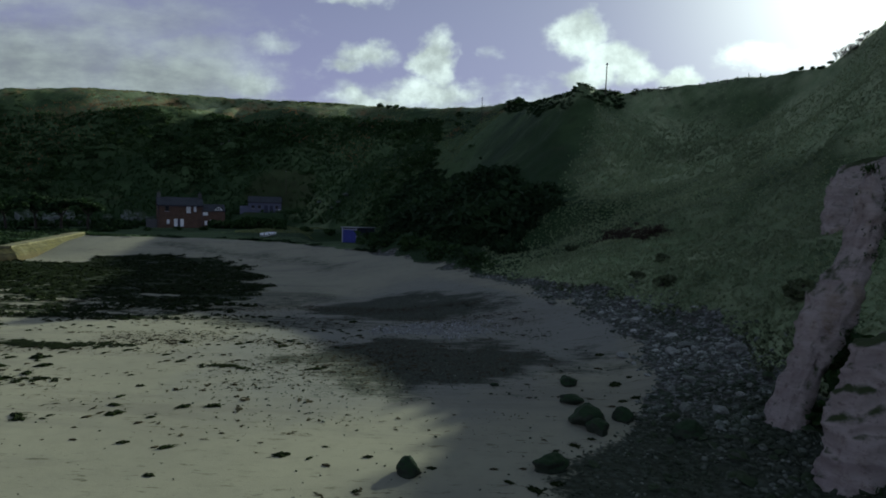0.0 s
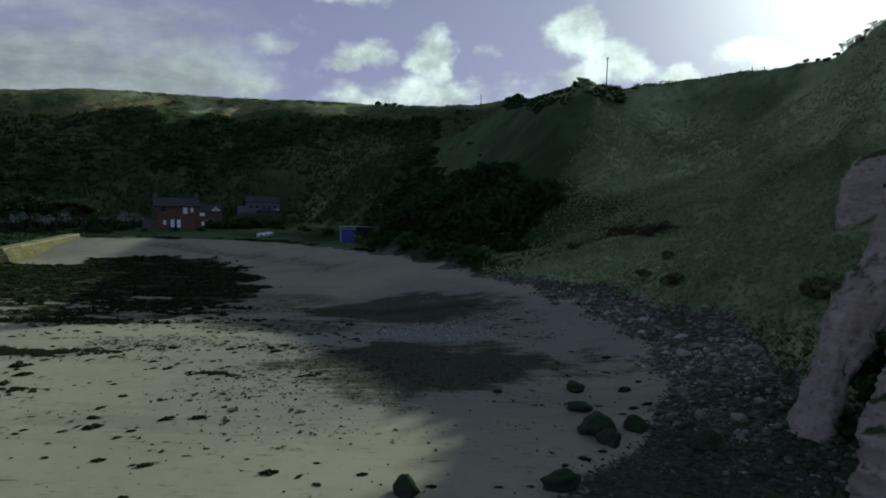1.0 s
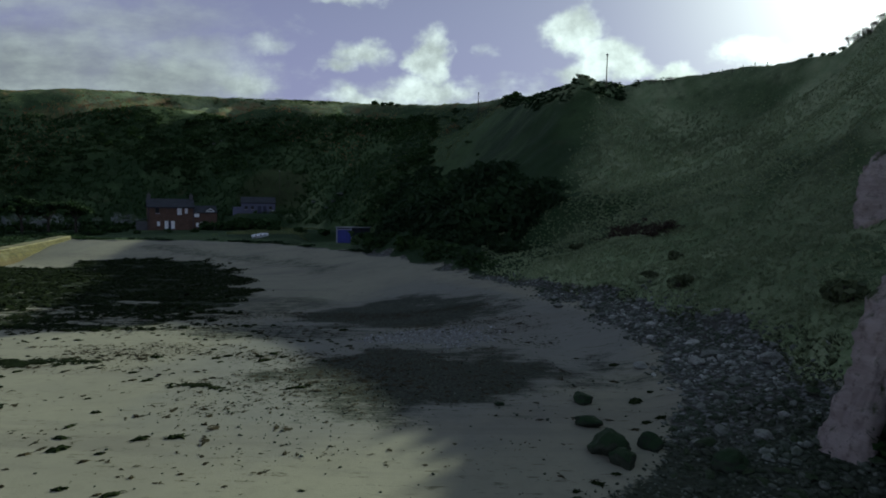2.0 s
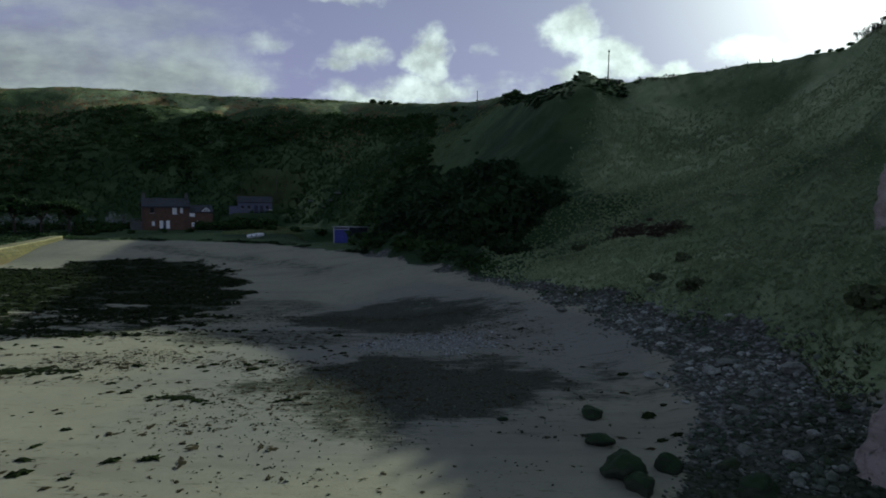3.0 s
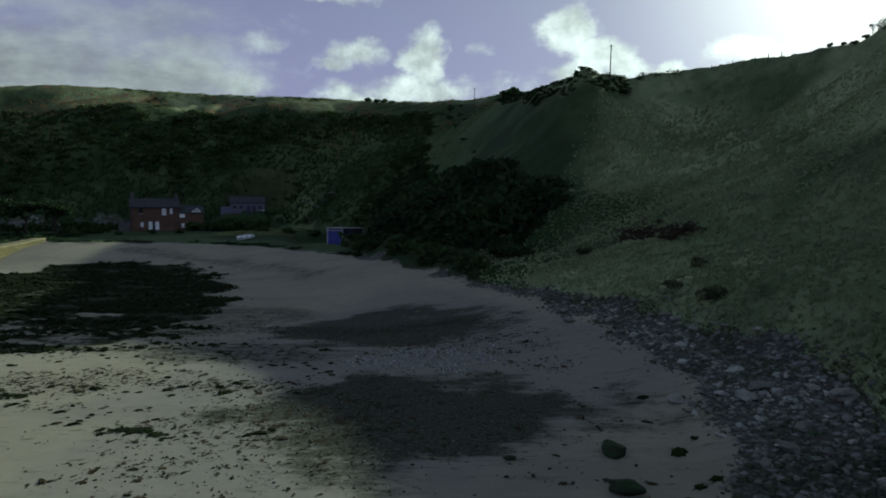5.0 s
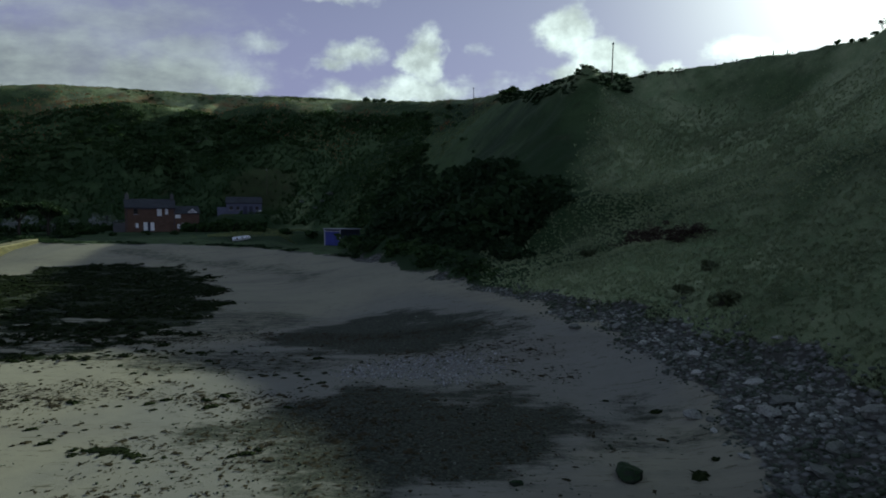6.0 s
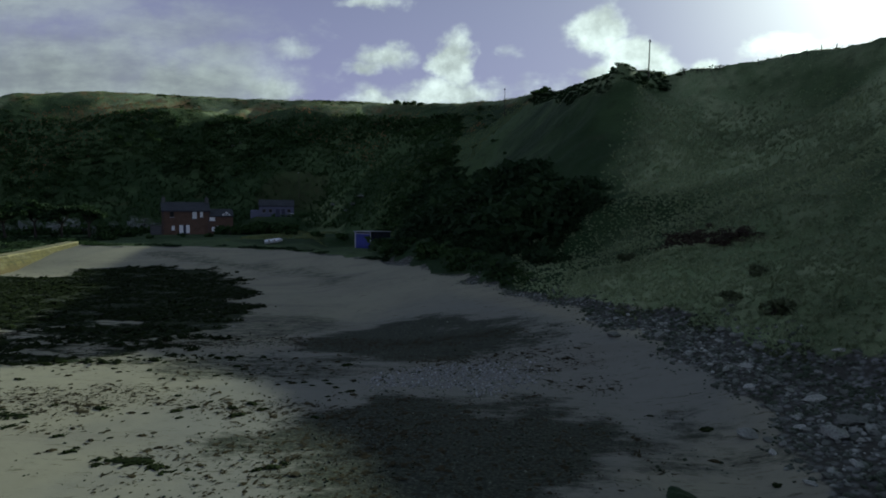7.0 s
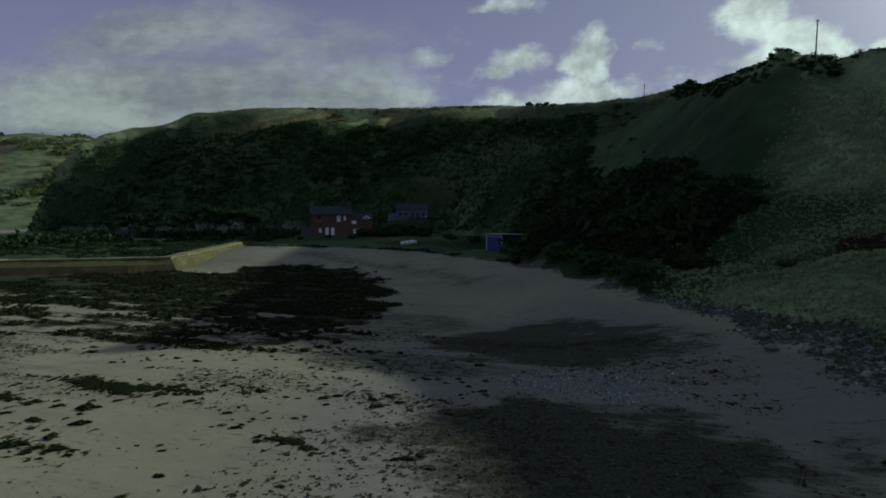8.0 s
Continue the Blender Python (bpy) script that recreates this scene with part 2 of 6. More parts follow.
def ground(x, y):
    """Height of the ground, and what covers it: grass, shingle, seaweed bed, debris."""
    shape = np.shape(x)
    x, y = np.ravel(np.asarray(x, float)), np.ravel(np.asarray(y, float))
    de, ve = side(EDGE_D, x, y)
    df, _ = side(FOOT, x, y)
    dc, vc = side(CREST, x, y)
    dp, _ = side(PIER_D, x, y)
    # the beach
    top = ve[:, 0]
    low = -0.12 - 0.012 * np.clip(-x - 6, 0, 8) - 0.03 * np.clip(-10 - y, 0, 60)
    z = top + np.where(de < 0, (0.2 + 0.09 * smooth(44, 34, y)) * de, 0.018 * np.clip(de, 0, 60))
    z = low + np.logaddexp(0, (z - low) * 4.0) / 4.0
    z += 0.10 * fbm(x, y, 9.0, 3, 5) * smooth(2, -2, de) + 0.025 * fbm(x, y, 1.3, 3, 9)
    # out to sea
    out = np.where((x < -60) & (y < 40), smooth(70, 110, -x), 0.0)
    z = z * (1 - out) - 1.8 * out
    z -= 3.0 * smooth(140, 220, -x) * smooth(-3, -20, de)
    # the hillside
    crest, hollow = vc[:, 0], vc[:, 1]
    up = np.clip(df, 0, None)
    wander = 2.0 * fbm(x, y, 17, 3, 21)
    t = np.clip((up + wander * smooth(0, 14, up)) / (up + np.clip(-dc, 0.01, None)), 0, 1)
    t = np.where(dc > 0, 1.0, t)
    hol = np.clip(hollow, 0, 1)
    rise = (1 - hol) * t + hol * t ** 5
    brow = np.clip(-hollow, 0, 1)
    back = np.clip(-dc, 0, None)
    cap = 6.6 * brow / np.maximum(crest - top, 1)
    lower = np.clip((up + wander * smooth(0, 14, up)) / (up + np.clip(back - 24, 0.01, None)), 0, 1)
    rounded = np.where(back < 24, 1 - cap * back / 24, (1 - cap) * (1 - (1 - lower) ** 1.25))
    rise = np.where(hollow < 0, rise * (1 - brow) + rounded * brow, rise)
    rise = np.where(dc > 0, 1.0, rise)
    over = np.clip(dc, 0, None)
    inner = smooth(1.0, 10.0, up) * smooth(0.0, 9.0, -dc) * (1 - brow * smooth(34, 22, back))
    gully = fbm(x * 0.8 + y * 0.6, (y * 0.8 - x * 0.6) * 0.35, 7, 3, 31)
    hill = rise * (crest - top) - 0.02 * np.clip(over, 0, 60)
    hill -= brow * smooth(3, 12, back) * smooth(50, 28, back) * 8.5 * np.clip(fbm(x * 0.9 - y * 0.3, y * 0.4, 12, 3, 45) + 0.12, 0, 1)
    hill += inner * (2.2 * fbm(x, y, 22, 3, 41) + 0.9 * gully)
    hill += smooth(0.2, 3, up) * (0.5 * fbm(x, y, 3.2, 3, 51) + 0.25 * np.abs(fbm(x, y, 1.1, 2, 61)))
    hill += smooth(2, 9, up) * smooth(0, 7, -dc) * smooth(-6, 4, x) * smooth(120, 95, y) * 1.7 * fbm(x * 0.28 + y * 0.12, y, 6.5, 3, 47)
    # knoll on the crest
    hill += 0.9 * np.exp(-((x - 17.5) ** 2 + (y - 89.5) ** 2) / 14.0)
    z = z + hill * (df > 0)
    # hills across the water
    far = 98 * np.exp(-(((x + 620) / 300) ** 2 + ((y - 470) / 230) ** 2)) * smooth(0, 60, -x - 215)
    z = np.where(far > 1, np.maximum(z, far + 6 * fbm(x, y, 45, 4, 71) - 2), z)
    for cx, cy, pz, r in PADS:
        k = smooth(r * 1.7, r, np.hypot(x - cx, y - cy))
        z = z * (1 - k) + pz * k
    # hollow where the ground runs level to the shed
    k = smooth(9, 5, np.abs(x + 26 - (117 - y) * 0.24)) * smooth(88, 94, y) * smooth(128, 121, y)
    z = z * (1 - k) + np.minimum(z, 1.35 + np.clip(117 - y, 0, 40) * 0.045) * k
    grass = np.maximum(smooth(-0.7, 1.9, de + 2.6 * fbm(x, y, 2.6, 4, 81)), smooth(2, 10, far))
    grass = np.maximum(grass, smooth(0.3, 1.1, de + 0.8 * fbm(x, y, 2.0, 3, 82)) * (x > -8) * (y < 66))
    wide_s = np.interp(y, SHINGLE_Y, SHINGLE_W) * (x > -8)
    shingle = smooth(-1.0, 1.0, np.minimum(de + wide_s + 1.7 * fbm(x, y, 3.0, 3, 91), 1.2 - de + 2.2 * fbm(x, y, 2.0, 3, 92)))
    bed = smooth(-1.6, 2.2, inside(BED, x, y) + 3.2 * fbm(x * 0.8, y * 1.2, 7.0, 5, 95)) * smooth(-4, -8, de)
    bed = np.maximum(bed, 0.66 * smooth(36.0, 39.5, y + 2.0 * fbm(x, y, 5, 3, 107)) * smooth(48, 44, y) * smooth(-13, -19, x))
    bed = bed * (1 - 0.6 * smooth(0.08, 0.3, fbm(x * 0.45, y * 1.3, 1.7, 3, 94)) * smooth(60, 50, y))
    debris = np.maximum.reduce([
        smooth(1.3, 0.55, np.hypot((x + 4) / 9, (y - 45) / 5.2) + 0.8 * fbm(x, y, 6, 4, 96) + 0.5 * fbm(x * 0.5, y * 1.3, 1.6, 4, 106)),
        smooth(1.3, 0.55, np.hypot((x - 0.3) / 6.8, (y - 30.5) / 5.0) + 0.8 * fbm(x, y, 5, 4, 97) + 0.5 * fbm(x * 0.5, y * 1.3, 1.6, 4, 107)),
        0.6 * smooth(1.2, 0.5, np.hypot((x + 12) / 9, (y - 38.5) / 3) + 0.6 * fbm(x, y, 3, 3, 98)),
        0.75 * smooth(1.2, 0.4, np.hypot((x + 3.2) / 3.0, (y - 26.5) / 3.4) + 0.6 * fbm(x, y, 3, 3, 99)),
        0.55 * smooth(1.3, 0.5, np.hypot((x + 15) / 7, (y - 50) / 6) + 0.9 * fbm(x, y, 5, 4, 102)),
        0.5 * smooth(1.1, 0.1, np.abs(side(STREAK, x, y)[0] + 3.0 * fbm(x, y, 16, 3, 103)) / 3.2 + 0.8 * fbm(x * 0.5, y * 1.2, 3, 3, 104))])
    debris = debris * (1 - 0.95 * smooth(1.2, 0.7, np.hypot((x + 0.8) / 3.6, (y - 38.4) / 2.6) + 0.6 * fbm(x, y, 2.5, 3, 105)))
    # grassed fill behind the pier
    quay = smooth(1.2, 2.4, dp) * (x < -60) * (x > -150) * (y < 125) * smooth(2, -1, de)
    z = np.maximum(z, quay * (1.75 + 0.5 * fbm(x, y, 5, 3, 106)))
    grass = np.maximum(grass, quay)
    debris = debris * smooth(-1, -3, de)
    # darker sand weight: damp ground, with shade of the middle beach painted in
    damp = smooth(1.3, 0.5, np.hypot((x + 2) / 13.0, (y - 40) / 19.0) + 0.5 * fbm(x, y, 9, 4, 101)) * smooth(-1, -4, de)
    # grass paleness: carries glare on the right slope and sun on the brow
    cover_k = smooth(-1, 20, x + 0.45 * (60 - y)) * smooth(125, 95, y) * (1 - 0.6 * smooth(0.0, 0.5, fbm(x, y, 20, 3, 88)))
    cover_k = np.maximum.reduce([cover_k, 0.55 * smooth(-26, -17, dc + 6 * fbm(x, y, 14, 3, 89)) * smooth(0.25, 0.8, brow) * (df > 0), 0.5 * smooth(-5, -1, dc) * (df > 0), 0.5 * smooth(2, 10, far), 0.45 * smooth(1.2, 0.6, np.hypot((x + 42) / 10, (y - 138) / 26) + 0.7 * fbm(x, y, 8, 4, 90))])
    return [v.reshape(shape) for v in (z, grass, shingle, bed, debris, cover_k, damp)]


def ground_z(x, y):
    return float(ground(np.array([x]), np.array([y]))[0][0])


# ---- materials ----
def material(name):
    m = bpy.data.materials.new(name)
    m.use_nodes = True
    return m, Nodes(m.node_tree)


def plain(name, a, b, scale=4.0, rough=0.8, bump=0.3, depth=0.02, spec=0.4, metal=0.0):
    """Two tones mixed at two scales, with fine relief."""
    m, n = material(name)
    p = n.place()
    info = n.add("ShaderNodeObjectInfo").outputs["Random"]
    big = n.noise(p, scale, 4, 0.6)
    fine = n.noise(p, scale * 7, 4, 0.65)
    f = n.math("ADD", n.math("MULTIPLY", big, 0.65), n.math("MULTIPLY", fine, 0.35))
    c = n.mix(n.ramp(f, 0.32, 0.68), a, b)
    c = n.mix(1.0, c, n.mix(info, (0.78, 0.78, 0.78), (1.0, 1.0, 1.0)), "MULTIPLY")
    n.surface(c, n.ramp(fine, 0.3, 0.7, max(0.05, rough - 0.1), min(1, rough + 0.1)), n.bump(f, bump, depth), metal, spec)
    return m


def ground_material():
    m, n = material("ground_cover")
    p = n.place()
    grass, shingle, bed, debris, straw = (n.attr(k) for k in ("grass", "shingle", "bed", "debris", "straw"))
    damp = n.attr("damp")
    steep = n.attr("steep")
    # sand
    s1, s2, s3 = n.noise(p, 0.12, 4, 0.6), n.noise(p, 1.4, 5, 0.65, 0.4), n.noise(p, 40, 2, 0.6)
    sand = n.mix(n.ramp(s1, 0.35, 0.65), (0.266, 0.252, 0.190), (0.226, 0.214, 0.167))
    sand = n.mix(n.math("MULTIPLY", n.ramp(s2, 0.45, 0.75), 0.45), sand, (0.20, 0.185, 0.14))
    sand = n.mix(n.math("MULTIPLY", n.ramp(s3, 0.55, 0.8), 0.25), sand, (0.15, 0.14, 0.11))
    # wet sand tone also carries the beach shade, put into the colour
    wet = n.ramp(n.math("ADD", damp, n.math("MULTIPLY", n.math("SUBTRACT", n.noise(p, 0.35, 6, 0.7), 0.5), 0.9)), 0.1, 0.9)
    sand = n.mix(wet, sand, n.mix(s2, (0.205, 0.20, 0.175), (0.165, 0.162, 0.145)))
    tide = n.noise(n.vec("MULTIPLY", p, (0.12, 0.9, 1.0)), 0.35, 5, 0.65, 0.5)
    sand = n.mix(n.ramp(tide, 0.50, 0.66, 0.0, 0.45), sand, (0.150, 0.138, 0.118))
    stretched = n.vec("MULTIPLY", p, (0.35, 1.5, 1.0))
    specks = n.ramp(n.noise(stretched, 2.6, 7, 0.75), 0.56, 0.64)
    zone = n.ramp(n.noise(stretched, 0.16, 3, 0.6), 0.38, 0.58)
    sand = n.mix(n.math("MULTIPLY", n.math("MULTIPLY", specks, zone), 0.75), sand, (0.060, 0.052, 0.030))
    fleck = n.ramp(n.noise(n.vec("MULTIPLY", p, (0.6, 1.4, 1.0)), 8.0, 5, 0.75), 0.60, 0.68)
    sand = n.mix(n.math("MULTIPLY", fleck, n.ramp(n.noise(stretched, 0.3, 4, 0.6), 0.40, 0.62, 0.1, 0.7)), sand, (0.075, 0.066, 0.042))
    # damp debris
    d = n.ramp(n.math("ADD", debris, n.math("MULTIPLY", n.math("SUBTRACT", n.noise(n.vec("MULTIPLY", p, (0.5, 1.3, 1.0)), 1.5, 10, 0.85), 0.5), 2.8)), 0.15, 0.9)
    dcol = n.mix(n.ramp(n.noise(p, 7, 5, 0.8), 0.44, 0.64), (0.009, 0.015, 0.009), (0.060, 0.067, 0.046))
    col = n.mix(n.math("MULTIPLY", d, 0.92), sand, dcol)
    # weed bed with pools
    b = n.ramp(n.math("ADD", bed, n.math("MULTIPLY", n.math("SUBTRACT", n.noise(n.vec("MULTIPLY", p, (0.4, 1.3, 1)), 0.8, 7, 0.72), 0.5), 2.2)), 0.50, 0.70)
    bcol = n.mix(n.ramp(n.noise(p, 3.0, 5, 0.7), 0.4, 0.65), (0.009, 0.015, 0.006), (0.032, 0.044, 0.014))
    col = n.mix(b, col, bcol)
    pool = n.math("MULTIPLY", n.ramp(n.noise(n.vec("MULTIPLY", p, (0.4, 1.4, 1)), 0.5, 4, 0.6), 0.60, 0.66), n.ramp(bed, 0.25, 0.6))
    # shingle
    cells = n.voronoi(p, 3.2, out="Color")
    cell_d = n.voronoi(p, 3.2)
    scol = n.mix(cells, (0.075, 0.078, 0.074), (0.21, 0.21, 0.205))
    scol = n.mix(n.ramp(cell_d, 0.25, 0.6), scol, (0.05, 0.048, 0.042))
    where = n.add("ShaderNodeSeparateXYZ")
    n.link(p, where.inputs[0])
    slimy = n.ramp(n.math("ADD", where.outputs[1], n.math("MULTIPLY", n.math("SUBTRACT", n.noise(p, 0.4, 5, 0.7), 0.5), 9.0)), 24.5, 20.5)
    scol = n.mix(n.math("MULTIPLY", slimy, 0.8), scol, (0.020, 0.028, 0.014))
    sh = n.ramp(n.math("ADD", shingle, n.math("MULTIPLY", n.math("SUBTRACT", n.noise(p, 2.5, 5, 0.7), 0.5), 1.2)), 0.4, 0.62)
    col = n.mix(sh, col, scol)
    # turf
    g1, g2, g3 = n.noise(p, 0.07, 5, 0.6), n.noise(p, 0.5, 6, 0.7), n.noise(p, 5.0, 4, 0.7)
    turf = n.mix(n.ramp(n.noise(p, 0.035, 5, 0.6, 0.8), 0.42, 0.60), (0.015, 0.036, 0.010), (0.062, 0.097, 0.038))
    turf = n.mix(n.math("MULTIPLY", n.ramp(g3, 0.45, 0.75), 0.5), turf, (0.075, 0.085, 0.034))
    # pale tone brightened to carry the glare over the right slope
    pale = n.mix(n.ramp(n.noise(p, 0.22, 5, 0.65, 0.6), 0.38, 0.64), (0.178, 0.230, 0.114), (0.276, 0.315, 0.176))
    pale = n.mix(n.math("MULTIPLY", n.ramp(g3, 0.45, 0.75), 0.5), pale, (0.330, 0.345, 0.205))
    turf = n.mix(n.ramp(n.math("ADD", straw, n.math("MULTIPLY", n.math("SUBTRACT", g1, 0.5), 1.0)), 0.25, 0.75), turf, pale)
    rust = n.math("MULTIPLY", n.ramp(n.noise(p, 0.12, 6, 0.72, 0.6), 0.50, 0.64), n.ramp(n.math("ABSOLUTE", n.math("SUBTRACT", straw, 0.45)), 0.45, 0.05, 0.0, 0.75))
    high = n.add("ShaderNodeSeparateXYZ")
    n.link(p, high.inputs[0])
    rust = n.math("MULTIPLY", rust, n.ramp(high.outputs[2], 30.0, 37.0))
    turf = n.mix(rust, turf, n.mix(g1, (0.22, 0.150, 0.065), (0.21, 0.10, 0.055)))
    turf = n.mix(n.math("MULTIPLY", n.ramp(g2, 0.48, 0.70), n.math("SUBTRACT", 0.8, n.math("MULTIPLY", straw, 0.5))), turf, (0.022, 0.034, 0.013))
    turf = n.mix(n.math("MULTIPLY", n.ramp(n.noise(p, 0.06, 3, 0.6, 1.0), 0.63, 0.70), 0.25), turf, (0.085, 0.055, 0.030))
    scar = n.ramp(n.math("ADD", steep, n.math("MULTIPLY", n.noise(p, 0.2, 5, 0.7), 1.2)), 2.3, 2.8)
    turf = n.mix(n.math("MULTIPLY", scar, 0.12), turf, (0.12, 0.075, 0.048))
    g = n.ramp(n.math("ADD", grass, n.math("MULTIPLY", n.math("SUBTRACT", n.noise(p, 1.3, 5, 0.7), 0.5), 0.9)), 0.4, 0.6)
    col = n.mix(g, col, turf)
    cover_k = n.math("MAXIMUM", g, n.math("MAXIMUM", sh, 0.0))
    rough = n.math("ADD", 0.88, n.math("MULTIPLY", b, 0.1))
    rough = n.mix(n.math("MULTIPLY", pool, n.math("SUBTRACT", 1.0, cover_k)), rough, 0.06)
    h = n.math("ADD", n.math("MULTIPLY", s2, 0.35), n.math("MULTIPLY", n.noise(p, 14, 4, 0.7), 0.3))
    h = n.math("ADD", h, n.math("MULTIPLY", n.math("MULTIPLY", g3, g), 6.0))
    h = n.math("ADD", h, n.math("MULTIPLY", n.math("MULTIPLY", n.math("SUBTRACT", 0.6, cell_d), sh), 3.0))
    h = n.math("ADD", h, n.math("MULTIPLY", n.math("MULTIPLY", n.noise(p, 2.5, 5, 0.7), b), 5.0))
    h = n.math("MULTIPLY", h, n.math("SUBTRACT", 1.0, pool))
    n.surface(col, rough, n.bump(h, 0.55, 0.06), 0.0, 0.22)
    return m


def water_material():
    m, n = material("sea_water")
    p = n.place()
    h = n.math("ADD", n.noise(p, 0.9, 4, 0.6), n.math("MULTIPLY", n.noise(p, 0.15, 3, 0.5), 1.5))
    n.surface(n.mix(n.noise(p, 0.05, 3), (0.008, 0.016, 0.014), (0.015, 0.026, 0.020)), 0.12, n.bump(h, 0.35, 0.12), 0.0, 0.5)
    return m


def masonry(name, a, b, mortar, length, height, bump=0.5, tide=0.0):
    m, n = material(name)
    p = n.place()
    t = n.add("ShaderNodeTexBrick")
    uv = n.add("ShaderNodeTexCoord").outputs["UV"]
    n.link(uv, t.inputs["Vector"])
    t.inputs["Scale"].default_value = 1.0
    t.inputs["Brick Width"].default_value, t.inputs["Row Height"].default_value = length, height
    t.inputs["Mortar Size"].default_value = height * 0.06
    for k, v in zip(("Color1", "Color2", "Mortar"), (a, b, mortar)):
        t.inputs[k].default_value = (*v, 1)
    stain = n.noise(p, 0.9, 5, 0.65)
    c = n.mix(n.ramp(stain, 0.35, 0.7, 0.0, 0.6), t.outputs["Color"], tuple(v * 0.45 for v in a))
    if tide:
        runs = n.ramp(n.noise(n.vec("MULTIPLY", p, (1.0, 1.0, 0.12)), 1.3, 6, 0.7), 0.45, 0.68, 0.0, 0.75)
        c = n.mix(runs, c, (0.040, 0.040, 0.018))
        c = n.mix(n.ramp(n.noise(p, 0.35, 5, 0.7), 0.5, 0.68, 0.0, 0.6), c, (0.16, 0.145, 0.085))
        sz = n.add("ShaderNodeSeparateXYZ")
        n.link(p, sz.inputs[0])
        level = n.math("ADD", sz.outputs[2], n.math("MULTIPLY", n.math("SUBTRACT", n.noise(p, 0.7, 6, 0.7), 0.5), 1.8))
        c = n.mix(n.ramp(level, tide + 0.5, tide - 0.3), c, (0.075, 0.058, 0.024))
    h = n.math("ADD", n.math("MULTIPLY", t.outputs["Fac"], -0.8), n.math("MULTIPLY", n.noise(p, 9, 4, 0.7), 0.5))
    n.surface(c, 0.88, n.bump(h, bump, 0.03), 0.0, 0.3)
    return m


def leaf_material(name, a, b, through_light=0.35):
    m, n = material(name)
    c = n.mix(n.add("ShaderNodeNewGeometry").outputs["Random Per Island"], a, b)
    p = n.place()
    c = n.mix(n.math("MULTIPLY", n.ramp(n.noise(p, 0.08, 4, 0.6), 0.4, 0.65), 0.6), c, tuple(v * 0.55 for v in a))
    body = n.surface(c, 0.75, None, 0.0, 0.25)
    glow = n.add("ShaderNodeBsdfTranslucent")
    n.link(c, glow.inputs["Color"])
    both = n.add("ShaderNodeMixShader")
    both.inputs[0].default_value = through_light
    n.t.links.new(body.outputs[0], both.inputs[1])
    n.t.links.new(glow.outputs[0], both.inputs[2])
    out = [o for o in n.t.nodes if o.type == "OUTPUT_MATERIAL"][0]
    n.t.links.new(both.outputs[0], out.inputs[0])
    return m


def stone_material(name, a, b, c, island=True, moss=None, algae=None):
    m, n = material(name)
    p = n.place()
    r = n.add("ShaderNodeNewGeometry").outputs["Random Per Island"] if island else n.add("ShaderNodeObjectInfo").outputs["Random"]
    t = n.mix(n.math("POWER", r, 3.0), a, b)
    t = n.mix(n.ramp(n.noise(p, 6.0, 5, 0.7), 0.45, 0.7), t, c)
    if algae:
        t = n.mix(n.ramp(n.noise(p, 0.3, 6, 0.7), 0.42, 0.60, 0.0, 0.85), t, algae)
    if moss:
        s = n.add("ShaderNodeSeparateXYZ")
        n.link(n.add("ShaderNodeNewGeometry").outputs["Normal"], s.inputs[0])
        k = n.math("ADD", s.outputs[2], n.math("MULTIPLY", n.math("SUBTRACT", n.noise(p, 3.0, 5, 0.7), 0.5), 1.6))
        t = n.mix(n.ramp(k, 0.1, 0.6), t, moss)
    h = n.math("ADD", n.noise(p, 5, 6, 0.7), n.math("MULTIPLY", n.voronoi(p, 7.0), 0.4))
    n.surface(t, 0.8, n.bump(h, 0.6, 0.05), 0.0, 0.35)
    return m


def clay_material():
    m, n = material("weathered_clay")
    p = n.place()
    strata = n.noise(n.vec("MULTIPLY", p, (0.5, 0.5, 2.4)), 0.9, 6, 0.7, 0.8)
    c = n.mix(n.ramp(strata, 0.35, 0.65), (0.26, 0.212, 0.202), (0.355, 0.302, 0.284))
    c = n.mix(n.ramp(n.noise(p, 4.0, 6, 0.75), 0.5, 0.72), c, (0.155, 0.122, 0.112))
    geo = n.add("ShaderNodeNewGeometry").outputs["Normal"]
    s = n.add("ShaderNodeSeparateXYZ")
    n.link(geo, s.inputs[0])
    k = n.math("ADD", s.outputs[2], n.math("MULTIPLY", n.math("SUBTRACT", n.noise(p, 0.6, 6, 0.75), 0.5), 1.8))
    c = n.mix(n.ramp(n.noise(p, 0.45, 5, 0.7), 0.52, 0.66, 0.0, 0.55), c, (0.17, 0.125, 0.075))
    c = n.mix(n.ramp(k, 0.42, 0.8), c, (0.040, 0.052, 0.020))
    h = n.math("ADD", n.noise(p, 2.0, 8, 0.75), n.math("MULTIPLY", n.voronoi(p, 1.6), 0.6))
    n.surface(c, 0.92, n.bump(h, 0.8, 0.15), 0.0, 0.2)
    return m


GROUND = ground_material()
WATER = water_material()
PIER_STONE = masonry("pier_stone", (0.120, 0.104, 0.036), (0.092, 0.083, 0.032), (0.048, 0.043, 0.022), 1.1, 0.45, 0.8, 0.5)
PIER_CAP = plain("pier_concrete", (0.25, 0.225, 0.12), (0.14, 0.128, 0.070), 0.8, 0.85, 0.5, 0.05)
BRICK = masonry("red_brick", (0.138, 0.082, 0.056), (0.104, 0.064, 0.046), (0.13, 0.10, 0.09), 0.23, 0.075)
SLATE = masonry("roof_slate", (0.050, 0.055, 0.068), (0.065, 0.068, 0.08), (0.02, 0.02, 0.025), 0.35, 0.25)
WHITE = plain("white_paint", (0.86, 0.86, 0.86), (0.74, 0.74, 0.75), 2.0, 0.5, 0.1)
